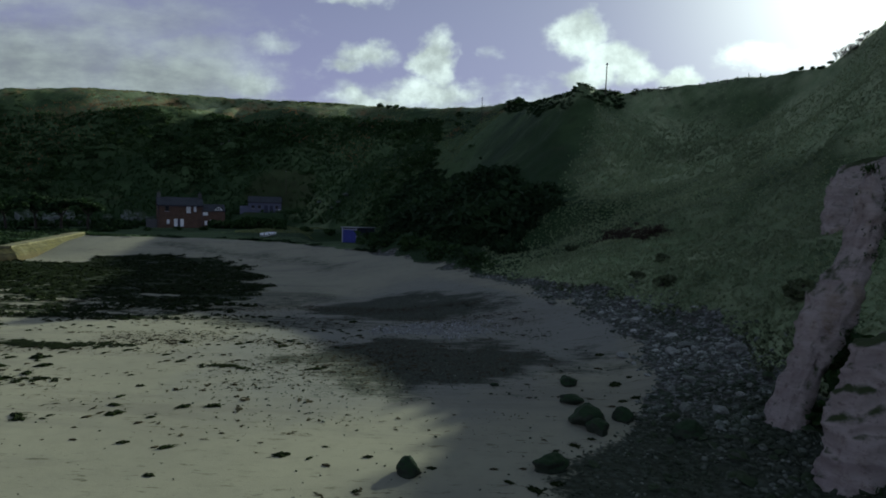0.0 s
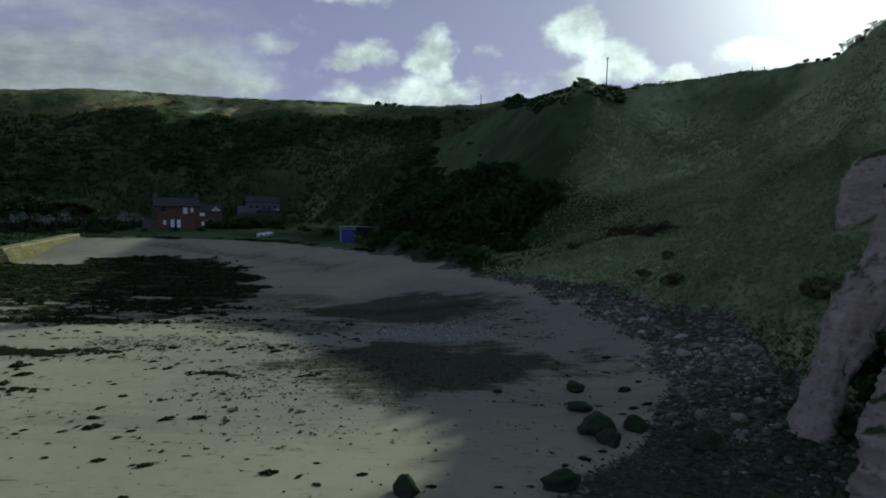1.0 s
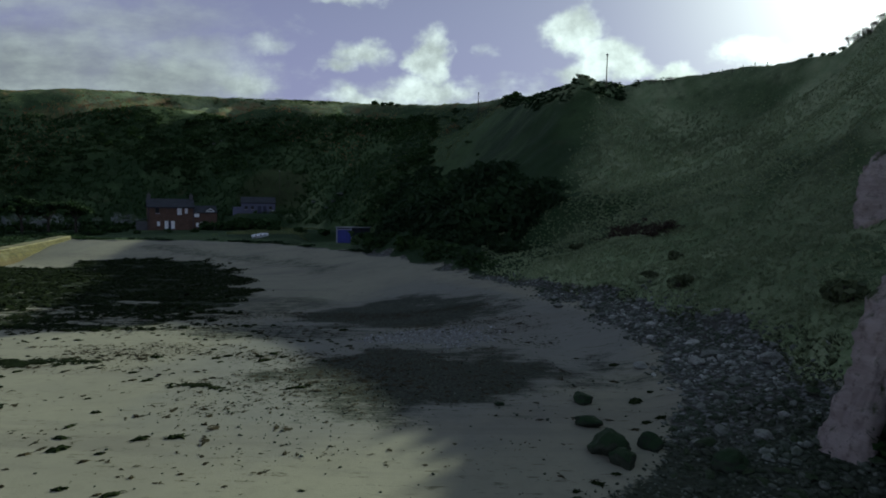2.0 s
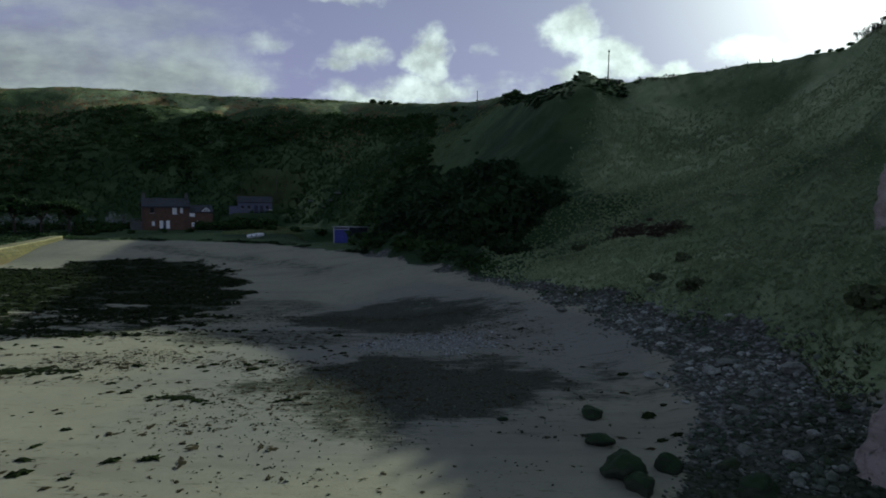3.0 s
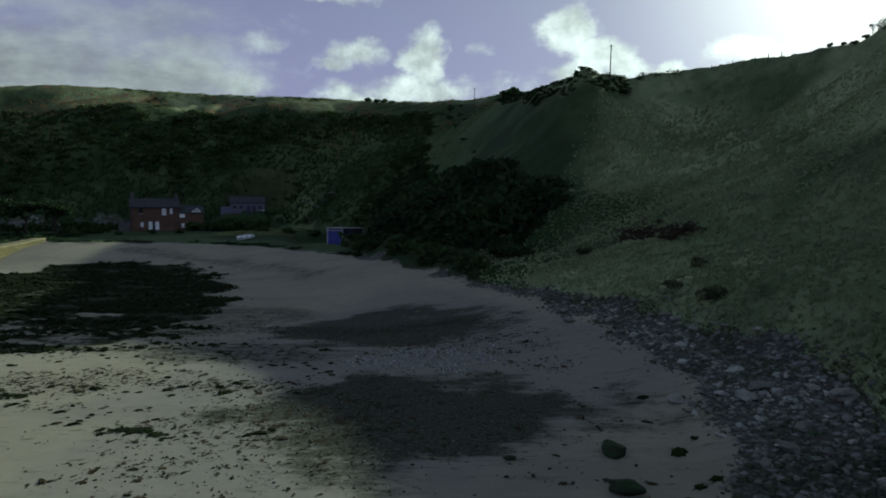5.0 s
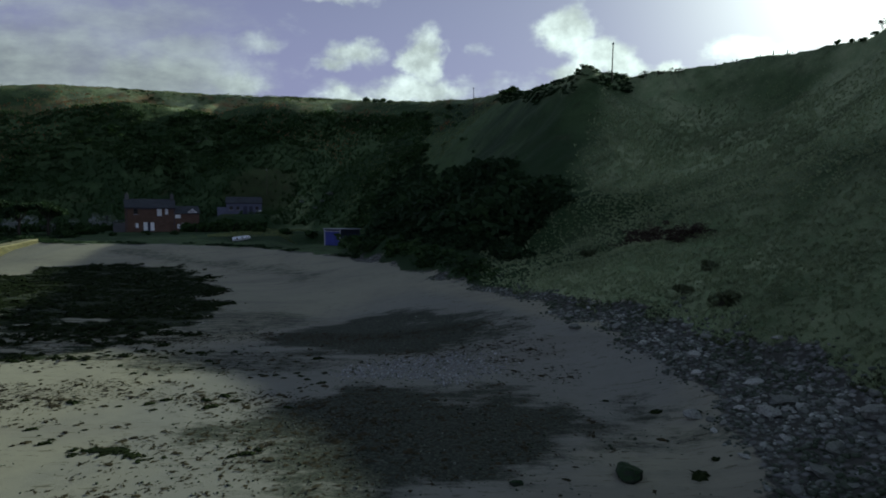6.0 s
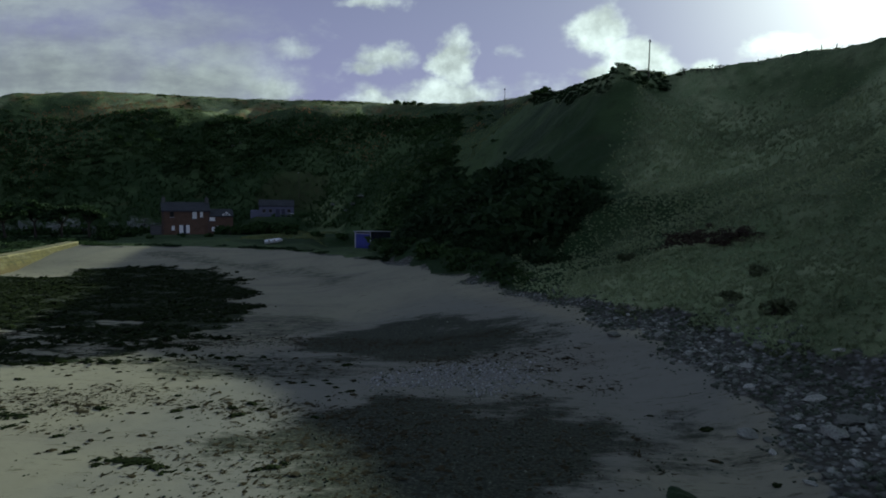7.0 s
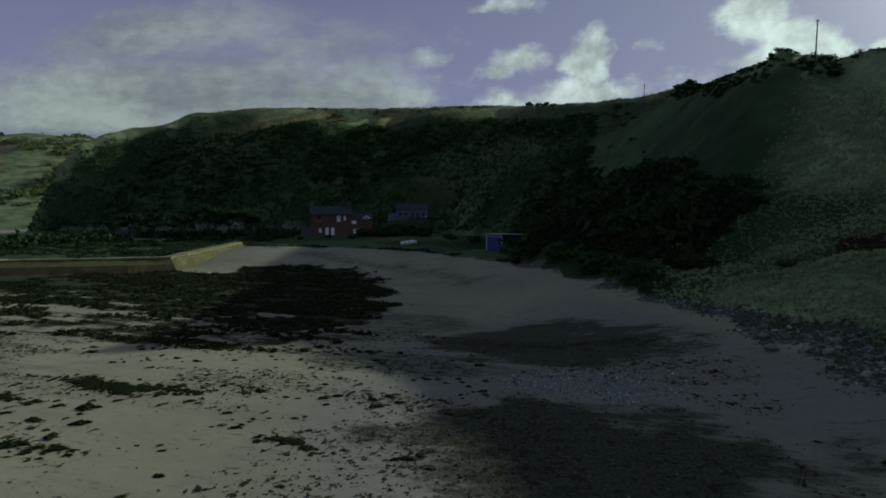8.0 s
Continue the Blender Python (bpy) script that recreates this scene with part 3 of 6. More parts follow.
BLUE_GREY = plain("blue_grey_boards", (0.13, 0.135, 0.20), (0.10, 0.105, 0.16), 1.5, 0.7, 0.3)
BLUE = plain("blue_paint", (0.035, 0.045, 0.27), (0.025, 0.035, 0.20), 1.2, 0.55, 0.2)
DARK_DOOR = plain("dark_door", (0.030, 0.035, 0.075), (0.022, 0.025, 0.05), 2.0, 0.5, 0.2)
GREY_FELT = plain("grey_felt", (0.42, 0.42, 0.46), (0.30, 0.30, 0.34), 1.0, 0.8, 0.3)
STONE_DARK = plain("dark_render", (0.10, 0.10, 0.105), (0.07, 0.072, 0.075), 1.0, 0.85, 0.3)
BOAT_PAINT = plain("boat_paint", (0.88, 0.89, 0.92), (0.76, 0.78, 0.84), 2.0, 0.45, 0.1)
WOOD = plain("weathered_wood", (0.085, 0.070, 0.055), (0.050, 0.042, 0.035), 5.0, 0.85, 0.5)
WEED = plain("wet_seaweed", (0.008, 0.014, 0.004), (0.020, 0.028, 0.008), 8.0, 0.8, 0.7, 0.03, 0.06)
WEED_DRY = plain("dried_seaweed", (0.020, 0.019, 0.009), (0.060, 0.047, 0.022), 3.0, 0.85, 0.5, 0.02, 0.15)
PEBBLE = stone_material("beach_pebbles", (0.075, 0.084, 0.068), (0.40, 0.41, 0.38), (0.060, 0.068, 0.054), True, None, (0.026, 0.040, 0.018))
WEEDY_PEBBLE = stone_material("weedy_pebbles", (0.030, 0.037, 0.022), (0.20, 0.21, 0.18), (0.026, 0.034, 0.018), True, None, (0.014, 0.024, 0.008))
PALE_PEBBLE = stone_material("pale_pebbles", (0.22, 0.22, 0.225), (0.44, 0.44, 0.445), (0.16, 0.16, 0.165))
STONE = stone_material("beach_stones", (0.14, 0.145, 0.128), (0.42, 0.42, 0.39), (0.09, 0.094, 0.08), False)
WEEDY_STONE = stone_material("weedy_stones", (0.040, 0.048, 0.032), (0.17, 0.18, 0.15), (0.032, 0.040, 0.022), False, (0.020, 0.034, 0.010))
MOSSY = stone_material("weedy_boulder", (0.016, 0.022, 0.012), (0.028, 0.034, 0.021), (0.013, 0.016, 0.011), False, (0.011, 0.028, 0.006))
LIMESTONE = stone_material("pale_limestone", (0.13, 0.145, 0.138), (0.22, 0.235, 0.225), (0.08, 0.095, 0.065), False, (0.030, 0.045, 0.018))
CLAY = clay_material()
# slope grass made paler: some of the glare over it is in this tone
TUFT = leaf_material("grass_tufts", (0.262, 0.32, 0.180), (0.40, 0.445, 0.27), 0.45)
BROW = leaf_material("brow_grass_blades", (0.150, 0.185, 0.075), (0.25, 0.27, 0.12), 0.4)
HEDGE = leaf_material("far_hedge_leaves", (0.085, 0.110, 0.042), (0.160, 0.185, 0.075))
RUSTY = leaf_material("dead_bracken", (0.25, 0.115, 0.058), (0.34, 0.18, 0.085), 0.4)
BRACKEN = leaf_material("far_bracken", (0.031, 0.066, 0.020), (0.070, 0.112, 0.038))
SHRUB = leaf_material("gorse_leaves", (0.022, 0.048, 0.014), (0.055, 0.094, 0.026))
TWIG = plain("bare_twigs", (0.045, 0.036, 0.028), (0.030, 0.025, 0.020), 6.0, 0.9, 0.3)
THICKET = leaf_material("blackthorn_leaves", (0.016, 0.036, 0.012), (0.036, 0.064, 0.022))
BRAMBLE = leaf_material("withered_bramble", (0.042, 0.033, 0.024), (0.075, 0.055, 0.038), 0.2)
SLOPE_BUSH = leaf_material("slope_bush_leaves", (0.070, 0.088, 0.045), (0.125, 0.145, 0.075))
GLASS_DARK = plain("dim_window_glass", (0.03, 0.03, 0.035), (0.02, 0.02, 0.025), 1.0, 0.08, 0.02)


# ---- building help ----
def part(name, bm, mat, parent=None, label=""):
    me = bpy.data.meshes.new(name)
    bm.to_mesh(me)
    bm.free()
    me.materials.append(mat)
    ob = new(name, me)
    if parent is not None:
        ob.parent = parent
    if label:
        tagged(ob, label)
    return ob


def thing(name, m, label, category, group="", kind=""):
    ob = new(name)
    ob.matrix_world = m
    return tagged(ob, label, category, group, kind)


def mesh_from(name, verts, faces, mat, smooth_faces=False):
    me = bpy.data.meshes.new(name)
    me.from_pydata([tuple(v) for v in verts], [], [tuple(f) for f in faces])
    me.materials.append(mat)
    if smooth_faces:
        me.polygons.foreach_set("use_smooth", [True] * len(me.polygons))
    me.update()
    return me


def box(bm, x0, x1, y0, y1, z0, z1, bevel=0.0):
    made = bmesh.ops.create_cube(bm, size=1.0, matrix=Matrix.Translation(((x0 + x1) / 2, (y0 + y1) / 2, (z0 + z1) / 2)) @ Matrix.Diagonal((x1 - x0, y1 - y0, z1 - z0, 1)))
    if bevel:
        edges = {e for v in made["verts"] for e in v.link_edges}
        bmesh.ops.bevel(bm, geom=list(edges), offset=bevel, segments=1, affect="EDGES")
    return bm


def metric_uv(bm):
    """Lays masonry courses over the faces in metres."""
    uv = bm.loops.layers.uv.verify()
    for f in bm.faces:
        n = f.normal
        for l in f.loops:
            c = l.vert.co
            across = c.x if abs(n.x) < max(abs(n.y), abs(n.z)) else c.y
            l[uv].uv = (across, c.z if abs(n.z) < 0.75 else c.y)
    return bm


def prism(bm, outline, x0, x1):
    """Extrudes an outline in y and z along x."""
    a = [bm.verts.new((x0, y, z)) for y, z in outline]
    b = [bm.verts.new((x1, y, z)) for y, z in outline]
    k = len(outline)
    bm.faces.new(a[::-1])
    bm.faces.new(b)
    for i in range(k):
        bm.faces.new((a[i], a[(i + 1) % k], b[(i + 1) % k], b[i]))
    bmesh.ops.recalc_face_normals(bm, faces=bm.faces)
    return bm


def rock_bm(seed, size, detail=3, rough=0.3, flat=0.0):
    """A weathered boulder: a ball knocked flat on several sides and roughened."""
    rnd = random.Random(seed)
    bm = bmesh.new()
    bmesh.ops.create_icosphere(bm, subdivisions=detail, radius=1.0)
    cuts = [(Vector((rnd.gauss(0, 1), rnd.gauss(0, 1), rnd.gauss(0, 1))).normalized(), rnd.uniform(0.55, 0.9)) for _ in range(7)]
    off = Vector((rnd.uniform(0, 90), rnd.uniform(0, 90), rnd.uniform(0, 90)))
    for v in bm.verts:
        c = v.co.copy()
        for n, d in cuts:
            k = c.dot(n)
            if k > d:
                c -= n * (k - d) * 0.85
        c *= 1 + rough * noise.fractal(c * 1.4 + off, 0.8, 2.1, 4)
        v.co = Vector((c.x * size[0], c.y * size[1], c.z * size[2]))
        if flat and v.co.z < -flat:
            v.co.z = -flat
    for f in bm.faces:
        f.smooth = detail > 2
    return bm


# ---- ground and sea ----
def steps(*runs):
    out = []
    for a, b, s in runs:
        out.extend(np.arange(a, b, s))
    return np.array(out)


def build_ground():
    xs = np.concatenate([[-3500, -2200, -1400, -1000, -800], steps((-680, -240, 12), (-240, -190, 4), (-190, -85, 1.5), (-85, -36, 0.9), (-36, 22, 0.42), (22, 60, 0.7), (60, 130, 4), (130, 420, 30)), [500, 800, 1500, 3500]])
    ys = np.concatenate([[-3500, -1500, -700, -300, -150], steps((-100, 4, 4), (4, 14, 1), (14, 62, 0.42), (62, 110, 0.7), (110, 225, 1.3), (225, 300, 5), (300, 480, 12)), [520, 700, 1100, 1900, 3500]])
    gx, gy = np.meshgrid(xs, ys)
    z, *cover = ground(gx, gy)
    nx, ny = len(xs), len(ys)
    co = np.stack([gx.ravel(), gy.ravel(), z.ravel()], 1)
    i = np.arange((ny - 1) * nx).reshape(ny - 1, nx)[:, :-1].ravel()
    quads = np.stack([i, i + 1, i + nx + 1, i + nx], 1)
    me = bpy.data.meshes.new("ground")
    me.vertices.add(len(co))
    me.vertices.foreach_set("co", co.ravel())
    me.loops.add(quads.size)
    me.loops.foreach_set("vertex_index", quads.ravel())
    me.polygons.add(len(quads))
    me.polygons.foreach_set("loop_start", np.arange(len(quads)) * 4)
    me.update()
    me.polygons.foreach_set("use_smooth", np.ones(len(quads), bool))
    dzy, dzx = np.gradient(z)
    slope = np.hypot(dzx / np.gradient(gx, axis=1), dzy / np.gradient(gy, axis=0))
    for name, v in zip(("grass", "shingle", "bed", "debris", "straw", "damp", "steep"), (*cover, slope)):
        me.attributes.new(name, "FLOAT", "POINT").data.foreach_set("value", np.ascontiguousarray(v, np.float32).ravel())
    me.materials.append(GROUND)
    me.validate()
    ob = new("ground", me)
    return tagged(ob, "pale sandy cove rising into dark grassy hillside", "ground", kind="structure")


build_ground()
bm = bmesh.new()
bmesh.ops.create_grid(bm, x_segments=8, y_segments=8, size=4000)
sea = part("water", bm, WATER)
sea.location = (0, 0, -0.75)
tagged(sea, "dark still sea behind the stone pier", "sea", kind="structure")


# ---- pier ----
def build_pier():
    tops = [2.9, 1.95, 1.85, 2.0]
    pier = thing("pier", pose(PIER[1][0], PIER[1][1], 0), "lichen-yellow stone pier with a rough concrete top", "pier", kind="structure")
    base = Vector((PIER[1][0], PIER[1][1], 0))
    points = [Vector((*p, 0)) for p in PIER]
    ways = [(q - p).normalized() for p, q in zip(points[:-1], points[1:])]
    normals = [Vector((-d.y, d.x, 0)) for d in ways]                # towards the beach
    mitre = [normals[0]]
    for p, q in zip(normals[:-1], normals[1:]):
        m = (p + q).normalized()
        mitre.append(m / max(0.4, m.dot(p)))
    mitre.append(normals[-1])
    for k in range(3):
        a, b = points[k], points[k + 1]
        inner = normals[k]
        n = max(2, int((b - a).length / 0.8))
        rows = []
        for i in range(n + 1):
            f = i / n
            near_a, near_b = max(0.0, 1 - i / 3), max(0.0, 1 - (n - i) / 3)
            out = normals[k] * (1 - near_a - near_b) + mitre[k] * near_a + mitre[k + 1] * near_b
            top = tops[k] + (tops[k + 1] - tops[k]) * f
            p = a + (b - a) * f - base
            q = 0.0 if i in (0, n) else 0.14 * noise.noise(Vector((k * 9, i * 0.35, 2)))
            foot = (1.2 + 0.8 * f, 2.0 + 1.8 * min(1.0, i / 6), 3.8)[k]
            rows.append([p + out * (foot + q) + Vector((0, 0, -0.8)), p + out * (foot * 0.58 - 0.1 + q * 1.3) + Vector((0, 0, top * 0.52)),
                         p + out * (0.15 + q) + Vector((0, 0, top - 0.18 + q)), p - out * 1.7 + Vector((0, 0, top - 0.18)), p - out * 2.2 + Vector((0, 0, -1.8))])
        bm = bmesh.new()
        vs = [[bm.verts.new(c) for c in r] for r in rows]
        for r, s in zip(vs[:-1], vs[1:]):
            for j in range(4):
                bm.faces.new((r[j], r[j + 1], s[j + 1], s[j]))
        bm.faces.new(vs[0])
        bm.faces.new(vs[-1][::-1])
        bmesh.ops.recalc_face_normals(bm, faces=bm.faces)
        part("pier_wall", metric_uv(bm), PIER_STONE, pier, "battered stone face with yellow lichen")
        i = 0
        while i < n:
            m = min(n, i + 4)
            bm = bmesh.new()
            lift = random.uniform(-0.02, 0.06)
            corner = []
            for r in (rows[i], rows[m]):
                corner.append((r[2] + inner * 0.08, r[3] + inner * 0.1))
            up = Vector((0, 0, 0.2 + lift))
            gap = (corner[1][0] - corner[0][0]).normalized() * 0.03
            low = [corner[0][0] + gap, corner[1][0] - gap, corner[1][1] - gap, corner[0][1] + gap]
            lv = [bm.verts.new(c) for c in low]
            hv = [bm.verts.new(c + up) for c in low]
            bm.faces.new(lv[::-1])
            bm.faces.new(hv)
            for j in range(4):
                bm.faces.new((lv[j], lv[(j + 1) % 4], hv[(j + 1) % 4], hv[j]))
            bmesh.ops.recalc_face_normals(bm, faces=bm.faces)
            part("coping_slab", bm, PIER_CAP, pier)
            i = m


build_pier()


# ---- house by the beach ----
def window(parent, x, z, wide, high, mat, y=0.0, blind=True):
    """A sash window: reveal, white frame, pane or lowered blind."""
    bm = bmesh.new()
    t = 0.08
    box(bm, x - wide / 2, x - wide / 2 + t, y - 0.06, y + 0.08, z - high / 2, z + high / 2)
    box(bm, x + wide / 2 - t, x + wide / 2, y - 0.06, y + 0.08, z - high / 2, z + high / 2)
    box(bm, x - wide / 2 + t, x + wide / 2 - t, y - 0.06, y + 0.08, z - high / 2, z - high / 2 + t)
    box(bm, x - wide / 2 + t, x + wide / 2 - t, y - 0.06, y + 0.08, z + high / 2 - t, z + high / 2)
    box(bm, x - wide / 2 + t, x + wide / 2 - t, y - 0.05, y + 0.05, z - 0.025, z + 0.025)
    fr = part("window", bm, WHITE if blind else WOOD, parent, "white-framed sash window with lowered blind" if blind else "dim brown-framed window")
    bm = bmesh.new()
    box(bm, x - wide / 2 + t, x + wide / 2 - t, y - 0.02, y + 0.02, z - high / 2 + t, z + high / 2 - t)
    part("pane", bm, mat, fr)
    bm = bmesh.new()
    box(bm, x - wide / 2 - 0.1, x + wide / 2 + 0.1, y - 0.16, y + 0.02, z - high / 2 - 0.1, z - high / 2 - 0.003)
    part("sill", bm, GREY_FELT, fr)


def gable_block(parent, x0, x1, depth, eaves, ridge, wall_mat, roof_mat, over=0.25):
    bm = bmesh.new()
    prism(bm, [(0, -1.0), (depth, -1.0), (depth, eaves), (depth / 2, ridge - 0.12), (0, eaves)], x0, x1)
    part("wall", metric_uv(bm), wall_mat, parent)
    for s in (0, 1):
        bm = bmesh.new()
        y0, ym = (-over, depth / 2) if s == 0 else (depth + over, depth / 2)
        z0 = eaves - over * (ridge - eaves) / (depth / 2) + 0.02
        prism(bm, [(y0, z0), (ym, ridge), (ym, ridge + 0.12), (y0, z0 + 0.12)], x0 - 0.15, x1 + 0.15)
        part("roof", metric_uv(bm), roof_mat, parent, "dark slate roof slope")


def build_house():
    house = thing("house", HOUSE_AT, "two-storey red brick house with slate roof above the beach", "house")
    gable_block(house, 0, 10.2, 6.0, 5.6, 7.5, BRICK, SLATE)
    gable_block(house, 10.2, 15.4, 5.0, 4.3, 5.9, BRICK, SLATE)
    for x in (0.45, 9.8):
        bm = bmesh.new()
        box(bm, x - 0.4, x + 0.4, 2.6, 3.4, 7.0, 8.5, 0.04)
        box(bm, x - 0.47, x + 0.47, 2.53, 3.47, 8.5, 8.62)
        ch = part("chimney", metric_uv(bm), STONE_DARK, house)
        bm = bmesh.new()
        bmesh.ops.create_cone(bm, cap_ends=True, segments=10, radius1=0.16, radius2=0.13, depth=0.45, matrix=Matrix.Translation((x, 3.0, 8.84)))
        part("chimney_pot", bm, STONE_DARK, ch)
    window(house, 2.1, 4.7, 0.9, 1.25, GLASS_DARK, -0.02, False)
    for x, z, a, b in ((6.9, 4.55, 0.95, 1.65), (8.4, 4.7, 0.6, 1.25), (2.3, 1.55, 0.6, 1.0), (4.0, 1.3, 0.8, 1.85), (5.4, 1.3, 0.8, 1.85),
                       (10.75, 3.6, 1.15, 0.8), (10.9, 1.3, 0.65, 0.95), (11.8, 1.8, 0.5, 0.5)):
        window(house, x, z, a, b, WHITE, -0.02)
    bm = bmesh.new()
    box(bm, 4.43, 4.97, -0.06, 0.02, 0.05, 2.15, 0.01)
    d = part("door", bm, DARK_DOOR, house, "dark blue front door")
    bm = bmesh.new()
    box(bm, 4.49, 4.53, -0.12, -0.05, 1.0, 1.1)
    part("handle", bm, GREY_FELT, d)
    # gabled dormer with white boards
    bm = bmesh.new()
    prism(bm, [(0, 0), (2.0, 0), (2.0, 0.1), (0, 0.1)], -0.95, 0.95)
    dorm = part("dormer", bm, SLATE, house)
    dorm.location = (13.9, 0.1, 4.35)
    for sgn in (-1, 1):
        bm = bmesh.new()
        box(bm, -0.62, 0.62, -0.06, 0.06, -0.09, 0.09)
        board = part("barge_board", bm, WHITE, dorm, "white painted barge board")
        board.location, board.rotation_euler = (sgn * 0.48, -0.05, 0.58), (0, sgn * 0.72, 0)
        bm = bmesh.new()
        box(bm, -0.66, 0.66, 0.0, 1.9, -0.05, 0.05)
        cheek = part("dormer_roof", bm, SLATE, dorm)
        cheek.location, cheek.rotation_euler = (sgn * 0.5, 0.0, 0.68), (0, sgn * 0.72, 0)
    bm = bmesh.new()
    box(bm, -0.95, 0.95, -0.1, 0.0, 0.12, 0.26)
    part("cross_board", bm, WHITE, dorm)
    bm = bmesh.new()
    box(bm, -0.06, 0.06, -0.09, 0.0, 0.26, 0.9)
    part("mullion", bm, WHITE, dorm)
    # lean-to at the gable
    bm = bmesh.new()
    prism(bm, [(1.0, -0.8), (4.6, -0.8), (4.6, 2.1), (1.0, 2.1)], -2.4, -0.02)
    lean = part("lean_to", bm, STONE_DARK, house, "small dark grey rendered lean-to at the gable")
    bm = bmesh.new()
    roof_line = [bm.verts.new(c) for c in ((-2.6, 0.8, 2.12), (0.0, 0.8, 2.75), (0.0, 4.8, 2.75), (-2.6, 4.8, 2.12), (-2.6, 0.8, 2.22), (0.0, 0.8, 2.85), (0.0, 4.8, 2.85), (-2.6, 4.8, 2.22))]
    for q in ((3, 2, 1, 0), (4, 5, 6, 7), (0, 1, 5, 4), (1, 2, 6, 5), (2, 3, 7, 6), (3, 0, 4, 7)):
        bm.faces.new([roof_line[i] for i in q])
    part("lean_to_roof", metric_uv(bm), SLATE, lean)
    # rainwater pipes
    for x in (0.25, 10.0):
        bm = bmesh.new()
        bmesh.ops.create_cone(bm, cap_ends=True, segments=8, radius1=0.05, radius2=0.05, depth=5.4, matrix=Matrix.Translation((x, -0.08, 2.75)))
        part("drain_pipe", bm, DARK_DOOR, house)
    bm = bmesh.new()
    prism(bm, [(-0.36, 5.30), (-0.24, 5.30), (-0.24, 5.40), (-0.36, 5.40)], -0.1, 10.3)
    part("gutter", bm, DARK_DOOR, house)


HOUSE_AT = pose(-75.0, 134.0, 3.0, 0, 0, 32)
build_house()


def build_cottage():
    hut = thing("outbuilding", pose(-63.6, 160.0, 7.1, 0, 0, 21), "blue-grey boarded outbuilding with slate roof on a bank", "outbuilding")
    gable_block(hut, 0.6, 9.8, 5, 3.0, 4.6, BLUE_GREY, SLATE)
    bm = bmesh.new()
    box(bm, 5.0, 6.0, -0.07, 0.01, 0.0, 2.1, 0.01)
    part("door", bm, DARK_DOOR, hut)
    bm = bmesh.new()
    box(bm, 6.5, 7.4, -0.06, 0.01, 0.0, 2.1, 0.01)
    part("door", bm, DARK_DOOR, hut)
    for x in (1.9, 3.6, 8.5):
        window(hut, x, 1.6, 0.8, 0.9, GLASS_DARK, -0.02, False)
    bm = bmesh.new()
    prism(bm, [(0.6, -0.8), (3.6, -0.8), (3.6, 1.9), (0.6, 1.7)], -1.7, 0.58)
    part("store", bm, BLUE_GREY, hut, "low grey store at the gable")
    bm = bmesh.new()
    box(bm, 8.9, 9.8, -0.5, -0.42, 0.2, 1.0)
    part("pale_board", bm, WHITE, hut, "pale board leaning on the wall")


build_cottage()


def build_shed():
    shed = thing("boat_shed", pose(-26.0, 117.8, 1.35, 0, 0, -21), "blue-painted boat shed with pale felt roof at the beach", "shed")
    bm = bmesh.new()
    prism(bm, [(0, -0.6), (7, -0.6), (7, 3.0), (0, 3.15)], 0, 3.7)
    part("wall", bm, DARK_DOOR, shed, "dark blue boarded walls")
    for k in range(8):
        bm = bmesh.new()
        x = 0.25 + k * 0.4
        box(bm, x, x + 0.385, -0.05, 0.0, 0.05, 2.7, 0.008)
        part("board", bm, BLUE, shed)
    bm = bmesh.new()
    box(bm, 0.22, 3.48, -0.07, 0.0, 2.705, 2.85)
    part("lintel", bm, GREY_FELT, shed)
    for x in (0.0, 3.5):
        bm = bmesh.new()
        box(bm, x, x + 0.2, -0.09, 0.02, -0.4, 3.1)
        part("corner_post", bm, GREY_FELT, shed, "pale corner post")
    bm = bmesh.new()
    prism(bm, [(-0.3, 3.17), (7.2, 3.02), (7.2, 3.18), (-0.3, 3.33)], -0.2, 3.95)
    part("roof", bm, GREY_FELT, shed, "pale grey felt roof")
    for y in (1.5, 3.6, 5.7):
        bm = bmesh.new()
        box(bm, 3.7, 3.76, y - 0.05, y + 0.05, 0.0, 3.0)
        part("batten", bm, WOOD, shed)


build_shed()


